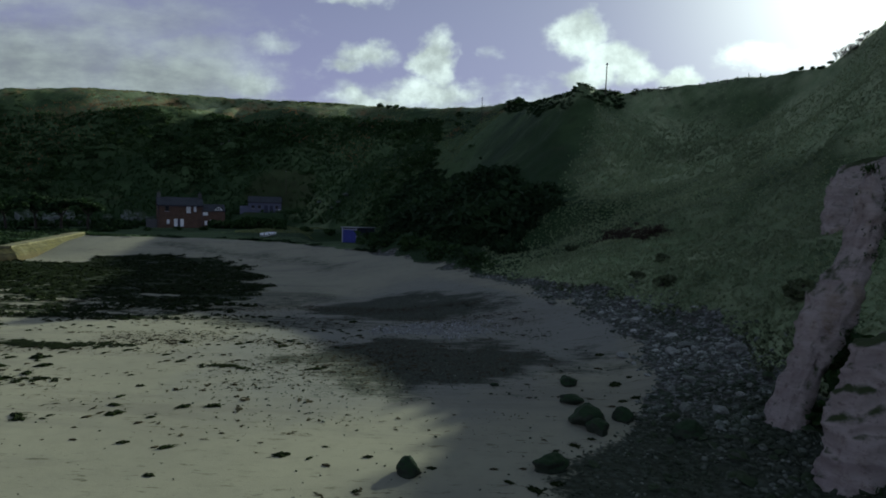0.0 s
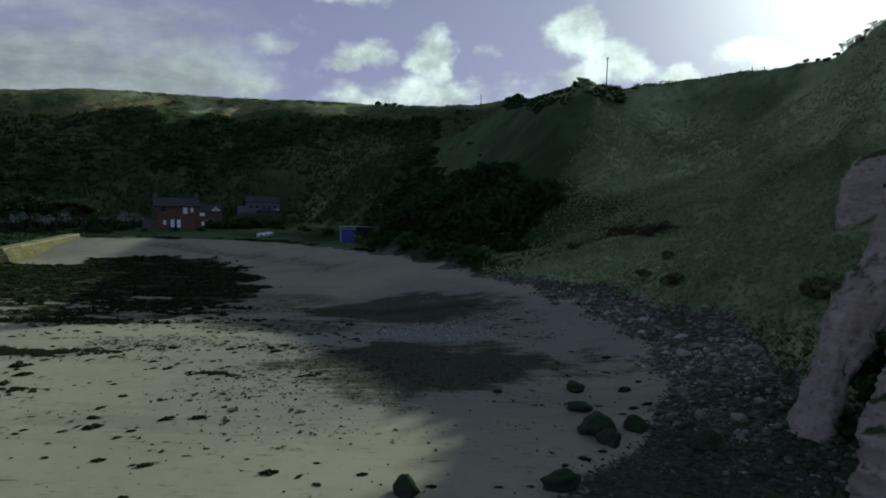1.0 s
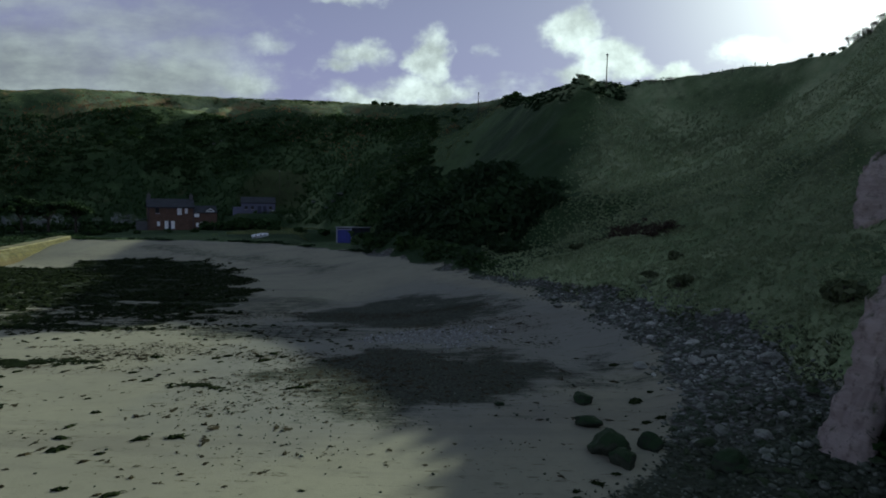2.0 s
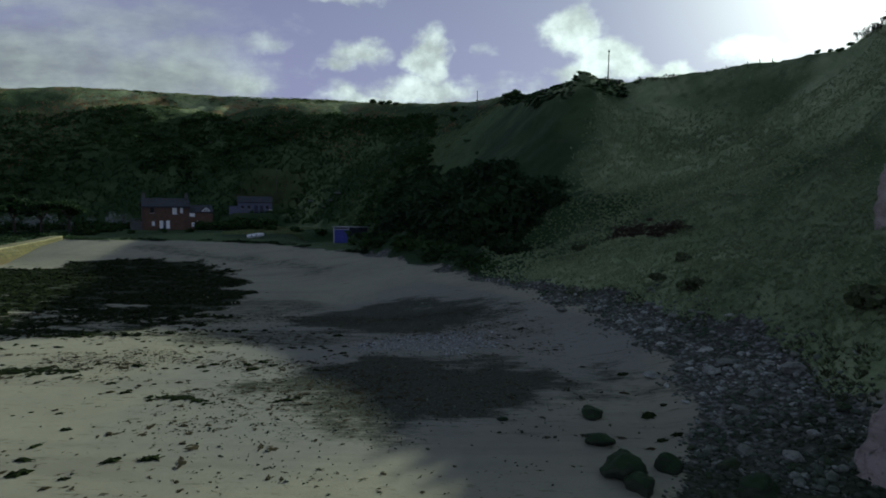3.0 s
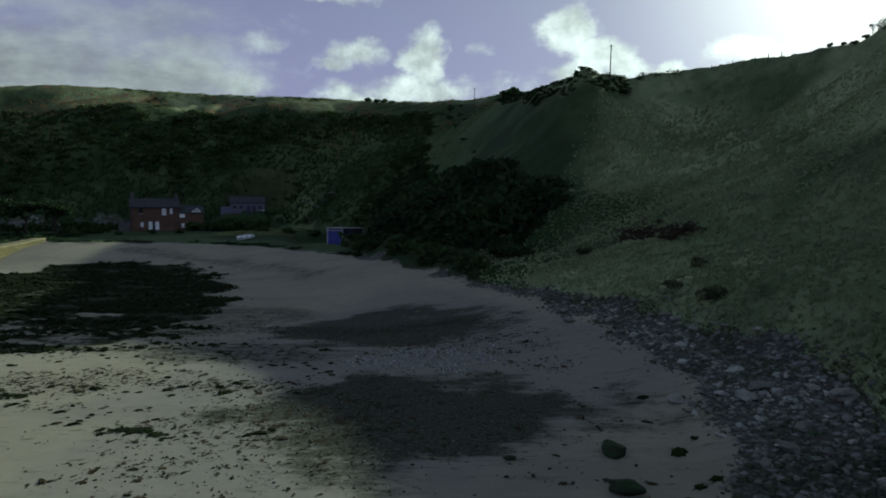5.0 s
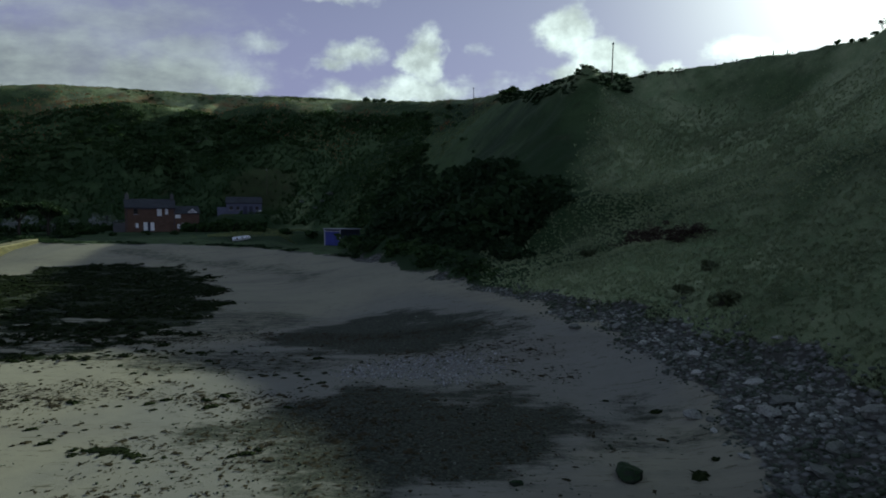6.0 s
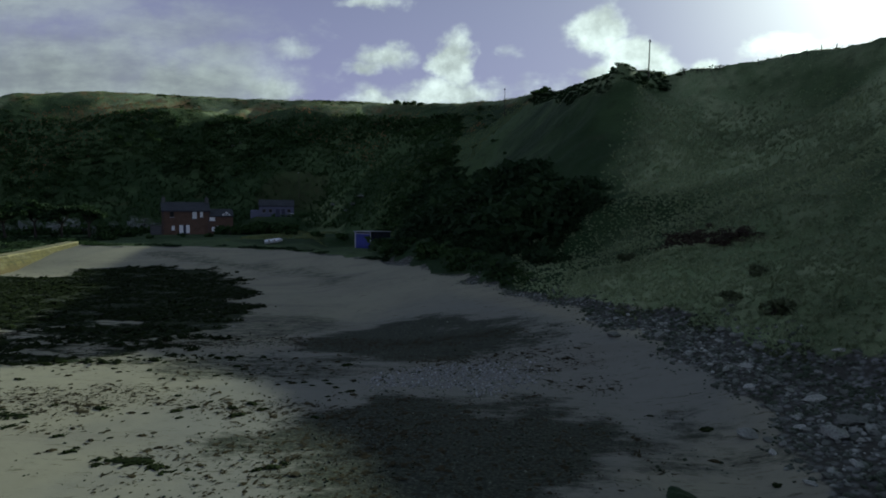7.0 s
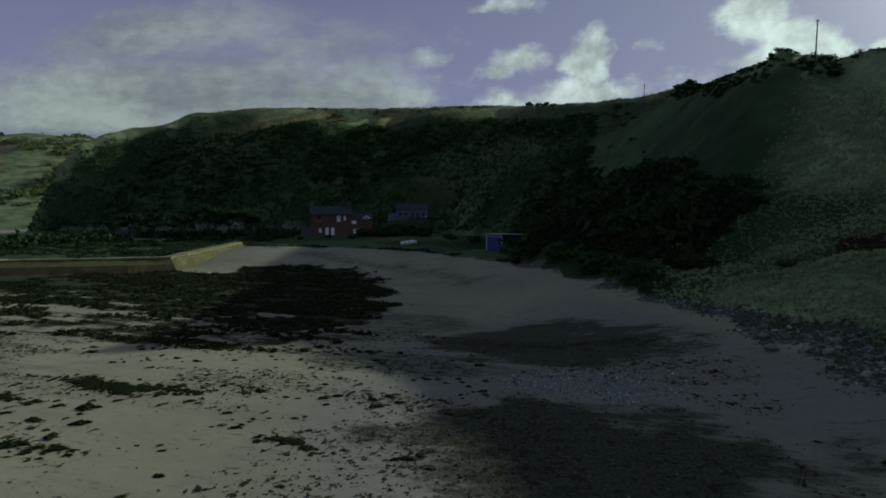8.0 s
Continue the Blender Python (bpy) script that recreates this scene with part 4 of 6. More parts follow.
def build_boat():
    z = ground_z(-36.6, 103.6)
    boat = thing("dinghy", pose(-36.6, 103.6, z + 0.12, 22, -6, 24) @ Matrix.Scale(0.78, 4), "small pale dinghy lying tilted on the grassy bank", "boat")
    bm = bmesh.new()
    n, m = 14, 8
    rows = []
    for i in range(n + 1):
        f = i / n
        x = -1.9 + 3.8 * f
        wide = 0.78 * (1 - max(0.0, (f - 0.45) / 0.55) ** 2.2) * (0.82 + 0.18 * min(1, f / 0.3)) + 0.02
        keel = 0.12 * max(0.0, (f - 0.6) / 0.4) ** 2
        rim = 0.62 + 0.22 * f * f
        row = []
        for j in range(m + 1):
            a = math.pi * j / m
            row.append(bm.verts.new((x, -wide * math.cos(a), rim - (rim - keel) * math.sin(a) ** 0.7)))
        rows.append(row)
    for r, s in zip(rows[:-1], rows[1:]):
        for j in range(m):
            bm.faces.new((r[j], r[j + 1], s[j + 1], s[j]))
    bm.faces.new(rows[0])
    bmesh.ops.recalc_face_normals(bm, faces=bm.faces)
    for f in bm.faces:
        f.smooth = True
    hull = part("hull", bm, BOAT_PAINT, boat, "pale blue-white painted hull")
    hull.modifiers.new("thick", "SOLIDIFY").thickness = 0.03
    for x in (-0.9, 0.2):
        bm = bmesh.new()
        box(bm, x - 0.12, x + 0.12, -0.66, 0.66, 0.44, 0.48)
        part("thwart", bm, WOOD, boat)
    for sgn in (-1, 1):
        bm = bmesh.new()
        rim = [(-1.9 + 3.8 * i / 12) for i in range(13)]
        vs = []
        for x in rim:
            f = (x + 1.9) / 3.8
            wide = 0.78 * (1 - max(0.0, (f - 0.45) / 0.55) ** 2.2) * (0.82 + 0.18 * min(1, f / 0.3)) + 0.02
            z = 0.63 + 0.22 * f * f
            vs.append([bm.verts.new((x, sgn * (wide + dy), z + dz)) for dy, dz in ((0.04, -0.03), (0.04, 0.03), (-0.03, 0.03), (-0.03, -0.03))])
        for r, s in zip(vs[:-1], vs[1:]):
            for j in range(4):
                bm.faces.new((r[j], r[(j + 1) % 4], s[(j + 1) % 4], s[j]))
        bmesh.ops.recalc_face_normals(bm, faces=bm.faces)
        part("gunwale", bm, WOOD, boat)


build_boat()


# ---- poles and fence on the crest ----
def build_pole(x, y, top, lean, label):
    z = ground_z(x, y)
    h = top - z
    pole = thing("utility_pole", pose(x, y, z, 0, lean, 0), label, "pole", "poles on the hillside")
    bm = bmesh.new()
    bmesh.ops.create_cone(bm, cap_ends=True, segments=10, radius1=0.10, radius2=0.065, depth=h + 0.6, matrix=Matrix.Translation((0, 0, h / 2 - 0.3)))
    part("post", bm, WOOD, pole)
    bm = bmesh.new()
    box(bm, -0.16, 0.16, -0.06, 0.06, h - 0.3, h - 0.1, 0.02)
    part("bracket", bm, GREY_FELT, pole)


build_pole(21.8, 92.5, 32.2, 1.0, "thin weathered utility pole standing on the hill crest")
build_pole(3.4, 150.5, 38.6, 0.0, "thin grey utility pole standing on the far slope")
build_pole(-57.2, 175.8, 20.4, 0.0, "thin grey utility pole on the bank behind the outbuilding")


# ---- rocks ----
def put_rock(name, x, y, size, seed, mat, label, cat, group, turn=0.0, sink=0.25, detail=4, rough=0.22, z=None):
    bm = rock_bm(seed, size, detail, rough)
    ob = part(name, bm, mat)
    ob.matrix_world = pose(x, y, (ground_z(x, y) if z is None else z) + size[2] * (1 - sink * 2) * 0.9, 0, 0, turn)
    return tagged(ob, label, cat, group)


# x, y, half length, half width, half height, turn
BOULDERS = [(5.32, 26.8, 0.46, 0.38, 0.30, 70), (4.95, 24.2, 0.58, 0.36, 0.26, -25), (5.15, 22.0, 0.64, 0.62, 0.56, 10), (5.4, 21.1, 0.46, 0.42, 0.34, 40),
            (6.64, 22.5, 0.44, 0.42, 0.37, -10), (3.24, 18.0, 0.58, 0.40, 0.36, 20), (-1.02, 17.3, 0.40, 0.36, 0.36, 0), (8.5, 20.8, 0.58, 0.45, 0.36, 15),
            (1.9, 26.2, 0.22, 0.16, 0.12, 0)]
for k, (x, y, a, b, c, r) in enumerate(BOULDERS):
    put_rock("boulder", x, y, (a, b, c), 40 + k, MOSSY, "dark weed-covered boulder on the damp sand", "boulder", "weedy boulders on the beach", r)


def build_outcrop(name, y, profile, depth, seed, label, turf=0.35, low=0.25):
    """A leaning buttress of soft rock; profile: height, left and right flank."""
    bm = bmesh.new()
    n, m = 64, 48
    off = Vector((seed * 7.7, seed * 3.1, 0))
    hs, ls, rs = zip(*profile)
    z0, x0 = hs[0], (ls[0] + rs[0]) / 2
    rows = []
    for j in range(m + 1):
        f = j / m
        z = z0 + (hs[-1] - z0) * f
        left, right = float(np.interp(z, hs, ls)) - x0, float(np.interp(z, hs, rs)) - x0
        round_top = math.sqrt(max(0.0, 1 - max(0.0, (f - 0.88) / 0.12) ** 2))
        row = []
        for i in range(n):
            a = 2 * math.pi * i / n
            ca, sa = math.cos(a), math.sin(a)
            half = (right - left) / 2
            c = Vector(((left + right) / 2 + half * round_top * math.copysign(abs(ca) ** 0.8, ca), depth * round_top * (1 - 0.45 * f) * sa + 0.10 * (z - z0), z - z0))
            q = c + off
            rib = noise.fractal(Vector((q.x * 0.6, q.y * 0.6, q.z * 0.45)), 0.9, 2.1, 5)
            fine = noise.fractal(q * 2.4, 0.75, 2.1, 4)
            ledge = 0.02 * math.sin(q.z * 2.3 + q.x * 1.3 + 3.0 * rib)
            k = 0.17 * rib + 0.17 * fine + 0.07 * noise.fractal(q * 6.0, 0.8, 2.1, 3) + ledge
            row.append(bm.verts.new(c + Vector((ca, sa, 0.25)) * k * (0.4 + 0.6 * round_top)))
        rows.append(row)
    for r, s in zip(rows[:-1], rows[1:]):
        for i in range(n):
            bm.faces.new((r[i], r[(i + 1) % n], s[(i + 1) % n], s[i]))
    bm.faces.new(rows[-1])
    bm.normal_update()
    for f in bm.faces:
        f.smooth = True
    ob = thing(name, pose(x0, y, z0), label, "rock", "clay outcrops at the foot of the hill")
    rnd = random.Random(seed)
    # leaves spread over the right flank: growth, plus its shade put in as foliage
    crown = [(v.co.copy(), v.normal.copy()) for v in bm.verts if v.normal.x > turf + 0.35 * noise.noise(v.co * 0.9 + off) and v.co.z > low * (hs[-1] - z0) and noise.noise(v.co * 0.7 + off) > -0.25]
    part("buttress", bm, CLAY, ob)
    bm = bmesh.new()
    for c, nv in crown:
        for _ in range(7):
            p = c + Vector((rnd.uniform(-0.2, 0.2), rnd.uniform(-0.2, 0.2), rnd.uniform(-0.1, 0.1))) - nv * 0.02
            d = (nv * 0.7 + Vector((rnd.gauss(0, 0.5), rnd.gauss(0, 0.5), rnd.uniform(-0.4, 0.5)))).normalized() * rnd.uniform(0.08, 0.24)
            q = d.cross(Vector((0, 0, 1))).normalized() * 0.03
            bm.faces.new([bm.verts.new(v) for v in (p - q, p + q, p + d * 0.7 + q * 0.6, p + d)])
    part("turf_cap", bm, SHRUB, ob, "dark grass and ivy growing over the clay, spread wider for its shaded flank")
    return ob


build_outcrop("clay_outcrop", 20.3, [(-0.5, 10.9, 11.5), (0.5, 11.05, 11.8), (1.85, 11.4, 12.3), (4.0, 12.1, 13.5), (4.55, 12.2, 13.7), (5.5, 12.85, 13.9), (6.7, 13.55, 14.3), (8.0, 13.9, 14.6), (9.6, 14.1, 14.8)], 0.9, 1,
              "tall pinkish clay buttress leaning against the slope", 0.12, 0.02)
build_outcrop("clay_outcrop", 16.3, [(-0.5, 9.8, 13.5), (0.4, 10.1, 13.8), (1.5, 10.4, 14.0), (2.8, 10.7, 14.2), (3.7, 11.0, 14.3), (4.35, 11.2, 14.4), (4.9, 11.9, 14.5)], 1.1, 2,
              "lower pinkish clay buttress with mossy flank", 0.05, 0.02)
build_outcrop("clay_outcrop", 34.6, [(4.5, 20.9, 30.0), (7.5, 21.2, 30.2), (9.5, 21.5, 30.4), (11.0, 22.3, 30.4), (12.0, 24.5, 30.4)], 1.3, 3, "bare pinkish clay scar on the grassy slope", 0.6)


# ---- stuff: one mesh from many small copies ----
rng = np.random.default_rng(7)


def spin(n, tilt=math.pi):
    """Random turns: any heading, tipped by up to tilt."""
    a, b, c = rng.uniform(0, 2 * math.pi, n), rng.uniform(-tilt, tilt, n), rng.uniform(-tilt, tilt, n)
    ca, sa, cb, sb, cc, sc = np.cos(a), np.sin(a), np.cos(b), np.sin(b), np.cos(c), np.sin(c)
    o = np.zeros(n)
    i = np.ones(n)
    rz = np.stack([ca, -sa, o, sa, ca, o, o, o, i], 1).reshape(n, 3, 3)
    rx = np.stack([i, o, o, o, cb, -sb, o, sb, cb], 1).reshape(n, 3, 3)
    ry = np.stack([cc, o, sc, o, i, o, -sc, o, cc], 1).reshape(n, 3, 3)
    return rz @ rx @ ry


def scatter(name, bases, where, size, turns, mat, label, category, smooth_faces=False, parent=None):
    """Joins copies of a few base shapes (vertices, triangles) into one object."""
    n = len(where)
    pick = rng.integers(0, len(bases), n)
    vs, fs, at = [], [], 0
    for k, (bv, bf) in enumerate(bases):
        sel = pick == k
        m = int(sel.sum())
        if not m:
            continue
        v = bv[None] * size[sel][:, None, :]
        v = np.einsum("nij,nkj->nki", turns[sel], v) + where[sel][:, None, :]
        f = bf[None] + (np.arange(m) * len(bv))[:, None, None] + at
        vs.append(v.reshape(-1, 3))
        fs.append(f.reshape(-1, 3))
        at += m * len(bv)
    v, f = np.concatenate(vs), np.concatenate(fs)
    me = bpy.data.meshes.new(name)
    me.vertices.add(len(v))
    me.vertices.foreach_set("co", v.ravel())
    me.loops.add(f.size)
    me.loops.foreach_set("vertex_index", f.ravel())
    me.polygons.add(len(f))
    me.polygons.foreach_set("loop_start", np.arange(len(f)) * 3)
    me.update()
    if smooth_faces:
        me.polygons.foreach_set("use_smooth", np.ones(len(f), bool))
    me.materials.append(mat)
    ob = new(name, me)
    if parent is not None:
        ob.parent = parent
    return tagged(ob, label, category, kind="stuff")


def shape_of(bm):
    bmesh.ops.triangulate(bm, faces=bm.faces)
    bm.verts.index_update()
    v = np.array([c.co[:] for c in bm.verts])
    f = np.array([[c.index for c in t.verts] for t in bm.faces])
    bm.free()
    return v, f


def frond_shape(seed, straps=5, high=0.16, mound=True):
    """A ragged heap of flat fronds lying over a low mound."""
    rnd = random.Random(seed)
    v, f = [], []
    if mound:
        n = 8
        for i in range(n):
            a, r = 2 * math.pi * i / n, rnd.uniform(0.25, 0.62)
            v.append((math.cos(a) * r, math.sin(a) * r, -0.03))
        v.append((rnd.uniform(-0.1, 0.1), rnd.uniform(-0.1, 0.1), high))
        f += [(i, (i + 1) % n, n) for i in range(n)]
    for _ in range(straps):
        a, bend = rnd.uniform(0, 6.28), rnd.uniform(-1.2, 1.2)
        px, py, wd = rnd.uniform(-0.4, 0.4), rnd.uniform(-0.4, 0.4), rnd.uniform(0.06, 0.16)
        z0 = rnd.uniform(0.02, high * 1.1)
        k = len(v)
        for j in range(3):
            c, s_ = math.cos(a), math.sin(a)
            w2 = wd * (1.0, 1.2, 0.3)[j]
            z = z0 * (1.0, 0.9, 0.25)[j]
            v += [(px - s_ * w2, py + c * w2, z + rnd.uniform(0, 0.05)), (px + s_ * w2, py - c * w2, z + rnd.uniform(0, 0.05))]
            step = rnd.uniform(0.2, 0.42)
            px, py, a = px + c * step, py + s_ * step, a + bend * 0.5
        f += [(k, k + 1, k + 3), (k, k + 3, k + 2), (k + 2, k + 3, k + 5), (k + 2, k + 5, k + 4)]
    return np.array(v), np.array(f)


def clump_shape(seed, n=14, high=0.24):
    """A low ragged mound whose rim runs out into bent straps."""
    rnd = random.Random(seed)
    v = [(rnd.uniform(-0.1, 0.1), rnd.uniform(-0.1, 0.1), high)]
    for ring, (r, z) in enumerate(((0.34, high), (0.58, 0.02))):
        for i in range(n):
            a, k = 2 * math.pi * i / n, r * rnd.uniform(0.65, 1.3)
            v.append((math.cos(a) * k, math.sin(a) * k, z * rnd.uniform(0.5, 1.5)))
    f = []
    for i in range(n):
        j = (i + 1) % n
        f += [(0, 1 + i, 1 + j), (1 + i, 1 + n + i, 1 + n + j), (1 + i, 1 + n + j, 1 + j)]
    for i in range(n):
        if rnd.random() < 0.2:
            j = (i + 1) % n
            p, q = Vector(v[1 + n + i]), Vector(v[1 + n + j])
            a = math.atan2(p.y + q.y, p.x + q.x) + rnd.uniform(-0.7, 0.7)
            bend, k = rnd.uniform(-0.6, 0.6), len(v)
            mid, wide = (p + q) / 2, 0.07
            for step, lift in ((rnd.uniform(0.15, 0.3), 0.08), (rnd.uniform(0.15, 0.35), 0.0)):
                mid = mid + Vector((math.cos(a), math.sin(a), 0)) * step
                c, s_ = math.cos(a) * wide, math.sin(a) * wide
                v += [(mid.x + s_, mid.y - c, lift * rnd.random()), (mid.x - s_, mid.y + c, lift * rnd.random() + 0.01)]
                a, wide = a + bend, wide * 0.5
            b0, b1 = 1 + n + i, 1 + n + j
            f += [(b0, k, k + 1), (b0, k + 1, b1), (k, k + 2, k + 3), (k, k + 3, k + 1)]
    return np.array(v), np.array(f)


def points_in(n, x0, x1, y0, y1):
    return rng.uniform(x0, x1, n), rng.uniform(y0, y1, n)


# ---- shingle and stones ----
pebbles = [shape_of(rock_bm(200 + k, (1, 0.8, 0.55), 1, 0.25)) for k in range(6)]
x, y = points_in(60000, -4, 17, 10, 66)
z, grass, shingle, bed, debris, straw, damp = ground(x, y)
near = np.clip((y - 8) / 50, 0, 1)
keep = rng.random(x.size) < np.clip(shingle * 1.2 - 0.1, 0, 1) * (1 - 0.8 * grass) * (1.0 - 0.45 * near)
x, y, z = x[keep][:22000], y[keep][:22000], z[keep][:22000]
s = np.exp(rng.normal(math.log(0.075), 0.5, x.size)).clip(0.025, 0.24) * (0.45 + 0.55 * smooth(4.0, 10.5, x + 0.25 * (y - 20)))
slimy = y + 5.0 * fbm(x, y, 3.5, 4, 93) < 22.3
for sel, mat, name, label in ((~slimy, PEBBLE, "shingle", "grey and white beach shingle below the slope"), (slimy, WEEDY_PEBBLE, "weedy_shingle", "dark shingle filmed with green weed near the tide line")):
    u = s[sel]
    scatter(name, pebbles, np.stack([x[sel], y[sel], z[sel] + u * 0.15], 1), np.stack([u, u, u], 1), spin(u.size, 0.5), mat, label, "shingle")
# loose pebbles thrown over the sand
x, y = points_in(26000, -16, 9, 15, 52)
z, grass, shingle, bed, debris, straw, damp = ground(x, y)
keep = rng.random(x.size) < np.clip(debris * 0.22 + 0.02 + 0.22 * smooth(1.2, 0.3, np.hypot((x + 6) / 5, (y - 27) / 6) + 0.6 * fbm(x, y, 3, 3, 113)) + 0.6 * smooth(1.3, 0.5, np.hypot((x + 0.8) / 4.5, (y - 38.4) / 2.6) + 0.7 * fbm(x, y, 2.5, 3, 111)), 0, 1) * (1 - shingle)
x, y, z = x[keep], y[keep], z[keep]
s = np.exp(rng.normal(math.log(0.034), 0.45, x.size)).clip(0.015, 0.10)
scatter("loose_pebbles", pebbles, np.stack([x, y, z + s * 0.15], 1), np.stack([s, s, s], 1), spin(x.size, 0.5), WEEDY_PEBBLE, "small pebbles strewn over damp sand", "shingle")
x, y = points_in(9000, -7, 6, 34, 43)
keep = rng.random(x.size) < smooth(1.25, 0.6, np.hypot((x + 0.8) / 4.2, (y - 38.4) / 2.6) + 0.7 * fbm(x, y, 2.5, 3, 112))
x, y = x[keep][:3000], y[keep][:3000]
s = np.exp(rng.normal(math.log(0.045), 0.4, x.size)).clip(0.02, 0.1)
scatter("pale_pebbles", pebbles, np.stack([x, y, ground(x, y)[0] + s * 0.2], 1), np.stack([s, s, s], 1), spin(x.size, 0.5), PALE_PEBBLE, "spread of pale washed pebbles on the damp sand", "shingle")

# x, y, half length of the stones that stand out on the bank
stone_meshes, weedy_meshes = [], []
for k in range(8):
    bm = rock_bm(300 + k, (1, 0.75, 0.5), 2, 0.34)
    for f in bm.faces:
        f.smooth = False
    for meshes, mat in ((stone_meshes, STONE), (weedy_meshes, WEEDY_STONE)):
        me = bpy.data.meshes.new("stone")
        bm.to_mesh(me)
        me.materials.append(mat)
        meshes.append(me)
    bm.free()
x, y = points_in(2600, 2, 16, 15, 46)
z, grass, shingle, bed, debris, straw, damp = ground(x, y)
keep = rng.random(x.size) < shingle * (1 - 0.6 * grass) * smooth(2.5, 9.0, x + 0.12 * (y - 20))
x, y, z = x[keep][:280], y[keep][:280], z[keep][:280]
for k in range(len(x)):
    s = float(np.clip(math.exp(rng.normal(math.log(0.17), 0.45)), 0.09, 0.42)) * (0.6 + 0.4 * float(smooth(5.0, 10.5, x[k] + 0.25 * (y[k] - 20))))
    slimy = y[k] + rng.normal(0, 1.2) < 22.5
    ob = new("stone", (weedy_meshes if slimy else stone_meshes)[k % 8])
    ob.matrix_world = pose(x[k], y[k], z[k] + s * 0.18, rng.uniform(-20, 20), rng.uniform(-20, 20), rng.uniform(0, 360)) @ Matrix.Diagonal((s, s * rng.uniform(0.8, 1.1), s * rng.uniform(0.7, 1.2), 1))
    tagged(ob, "dark stone filmed with green weed on the shingle" if slimy else "angular grey beach stone among the shingle", "stone", "stones on the shingle bank")
for a, b, s in ((13.5, 28.1, 0.55), (11.2, 30.0, 0.5), (12.0, 30.6, 0.45), (9.0, 31.2, 0.4)):
    ob = new("stone", stone_meshes[int(a) % 8])
    ob.matrix_world = pose(a, b, ground_z(a, b) + s * 0.25, 5, 8, a * 40) @ Matrix.Diagonal((s, s, s, 1))
    tagged(ob, "large pale beach stone among the shingle", "stone", "stones on the shingle bank")

# ---- seaweed ----
clumps = []
for k in range(8):
    v, f = clump_shape(400 + k)
    clumps.append(mesh_from("seaweed_clump", v, f, (WEED, WEED_DRY)[k % 2]))
# clumps that stand out on the bare sand: x, y, half length
BIG_WEED = [(-12.5, 21.1, 0.42), (-13.1, 22.0, 0.31), (-10.4, 22.1, 0.37), (-9.3, 22.3, 0.38), (-11.0, 20.9, 0.21), (-13.3, 20.7, 0.21), (-14.7, 20.7, 0.17), (-15.9, 20.6, 0.37),
            (-8.5, 16.5, 0.23), (-9.4, 18.4, 0.15), (-5.2, 18.2, 0.36), (-3.6, 17.6, 0.17), (-0.4, 17.7, 0.21), (-9.8, 33.5, 0.36), (-2.4, 16.1, 0.16), (-22.5, 28.1, 0.35),
            (-21.3, 28.4, 0.59), (-20.7, 29.4, 0.29), (-18.3, 31.4, 0.3), (-20.0, 24.7, 0.5), (-19.6, 25.6, 0.45), (-21.8, 26.6, 0.45), (-19.8, 26.9, 0.5), (-9.6, 25.0, 0.2),
            (8.0, 32.1, 0.38), (9.3, 31.5, 0.34), (6.4, 33.6, 0.2), (7.3, 29.6, 0.22), (7.5, 26.9, 0.5), (7.2, 24.6, 0.3), (7.9, 25.1, 0.35), (8.4, 27.9, 0.25), (1.7, 25.0, 0.12), (6.6, 23.9, 0.2), (1.9, 17.0, 0.2), (2.6, 16.6, 0.32), (3.3, 17.0, 0.28), (1.5, 17.8, 0.15),
            (3.6, 19.3, 0.18), (4.3, 19.8, 0.26), (5.0, 20.4, 0.2), (2.4, 17.9, 0.14)]
x, y = points_in(4000, -34, 2, 15, 41)
z, grass, shingle, bed, debris, straw, damp = ground(x, y)
band = fbm(x * 0.35, y * 1.3, 3.0, 3, 120)
keep = (rng.random(x.size) < 0.09 + 0.6 * smooth(22, 36, y)) & (band > -0.12) & (bed < 0.6) & (x < -1 - 0.25 * (y - 16))
x, y = x[keep][:255], y[keep][:255]
spots = BIG_WEED + [(a, b, float(np.clip(math.exp(rng.normal(math.log(0.17), 0.4)), 0.08, 0.45))) for a, b in zip(x, y)]
for k, (a, b, s) in enumerate(spots):
    ob = new("seaweed_clump", clumps[(2 * k) % 8 if s > 0.22 else k % 8])
    ob.matrix_world = pose(a, b, ground_z(a, b) + 0.005, 0, 0, rng.normal(8, 30)) @ Matrix.Diagonal((s * 1.35, s * 0.8, s * 0.8, 1))
    tagged(ob, "dark clump of washed-up seaweed on pale sand", "seaweed", "seaweed clumps on the sand")
bits = [frond_shape(430 + k, 3, 0.14, k % 2 == 0) for k in range(8)]
x, y = points_in(90000, -48, 6, 14, 46)
z, grass, shingle, bed, debris, straw, damp = ground(x, y)
band = fbm(x * 0.3, y * 1.2, 2.6, 4, 130)
dense = smooth(-0.05, 0.35, band) * (0.16 + 1.3 * smooth(23, 36, y) + 2.2 * smooth(34, 42, y) * (x < -17)) + 0.45 * debris + 0.6 * bed + 0.5 * smooth(1.2, 0.3, np.hypot((x + 7.5) / 5.5, (y - 29) / 7) + 0.8 * fbm(x * 0.6, y * 1.3, 3, 3, 131))
keep = rng.random(x.size) < np.clip(dense * 0.62, 0, 1) * (1 - shingle)

x, y, z = x[keep][:36000], y[keep][:36000], z[keep][:36000]
s = np.exp(rng.normal(math.log(0.095), 0.6, x.size)).clip(0.03, 0.5)
scatter("seaweed_bits", bits, np.stack([x, y, z + 0.004], 1), np.stack([s * 1.2, s * 0.8, s * 0.6], 1), spin(x.size, 0.08), WEED_DRY, "scattered dark scraps of dried seaweed", "seaweed")
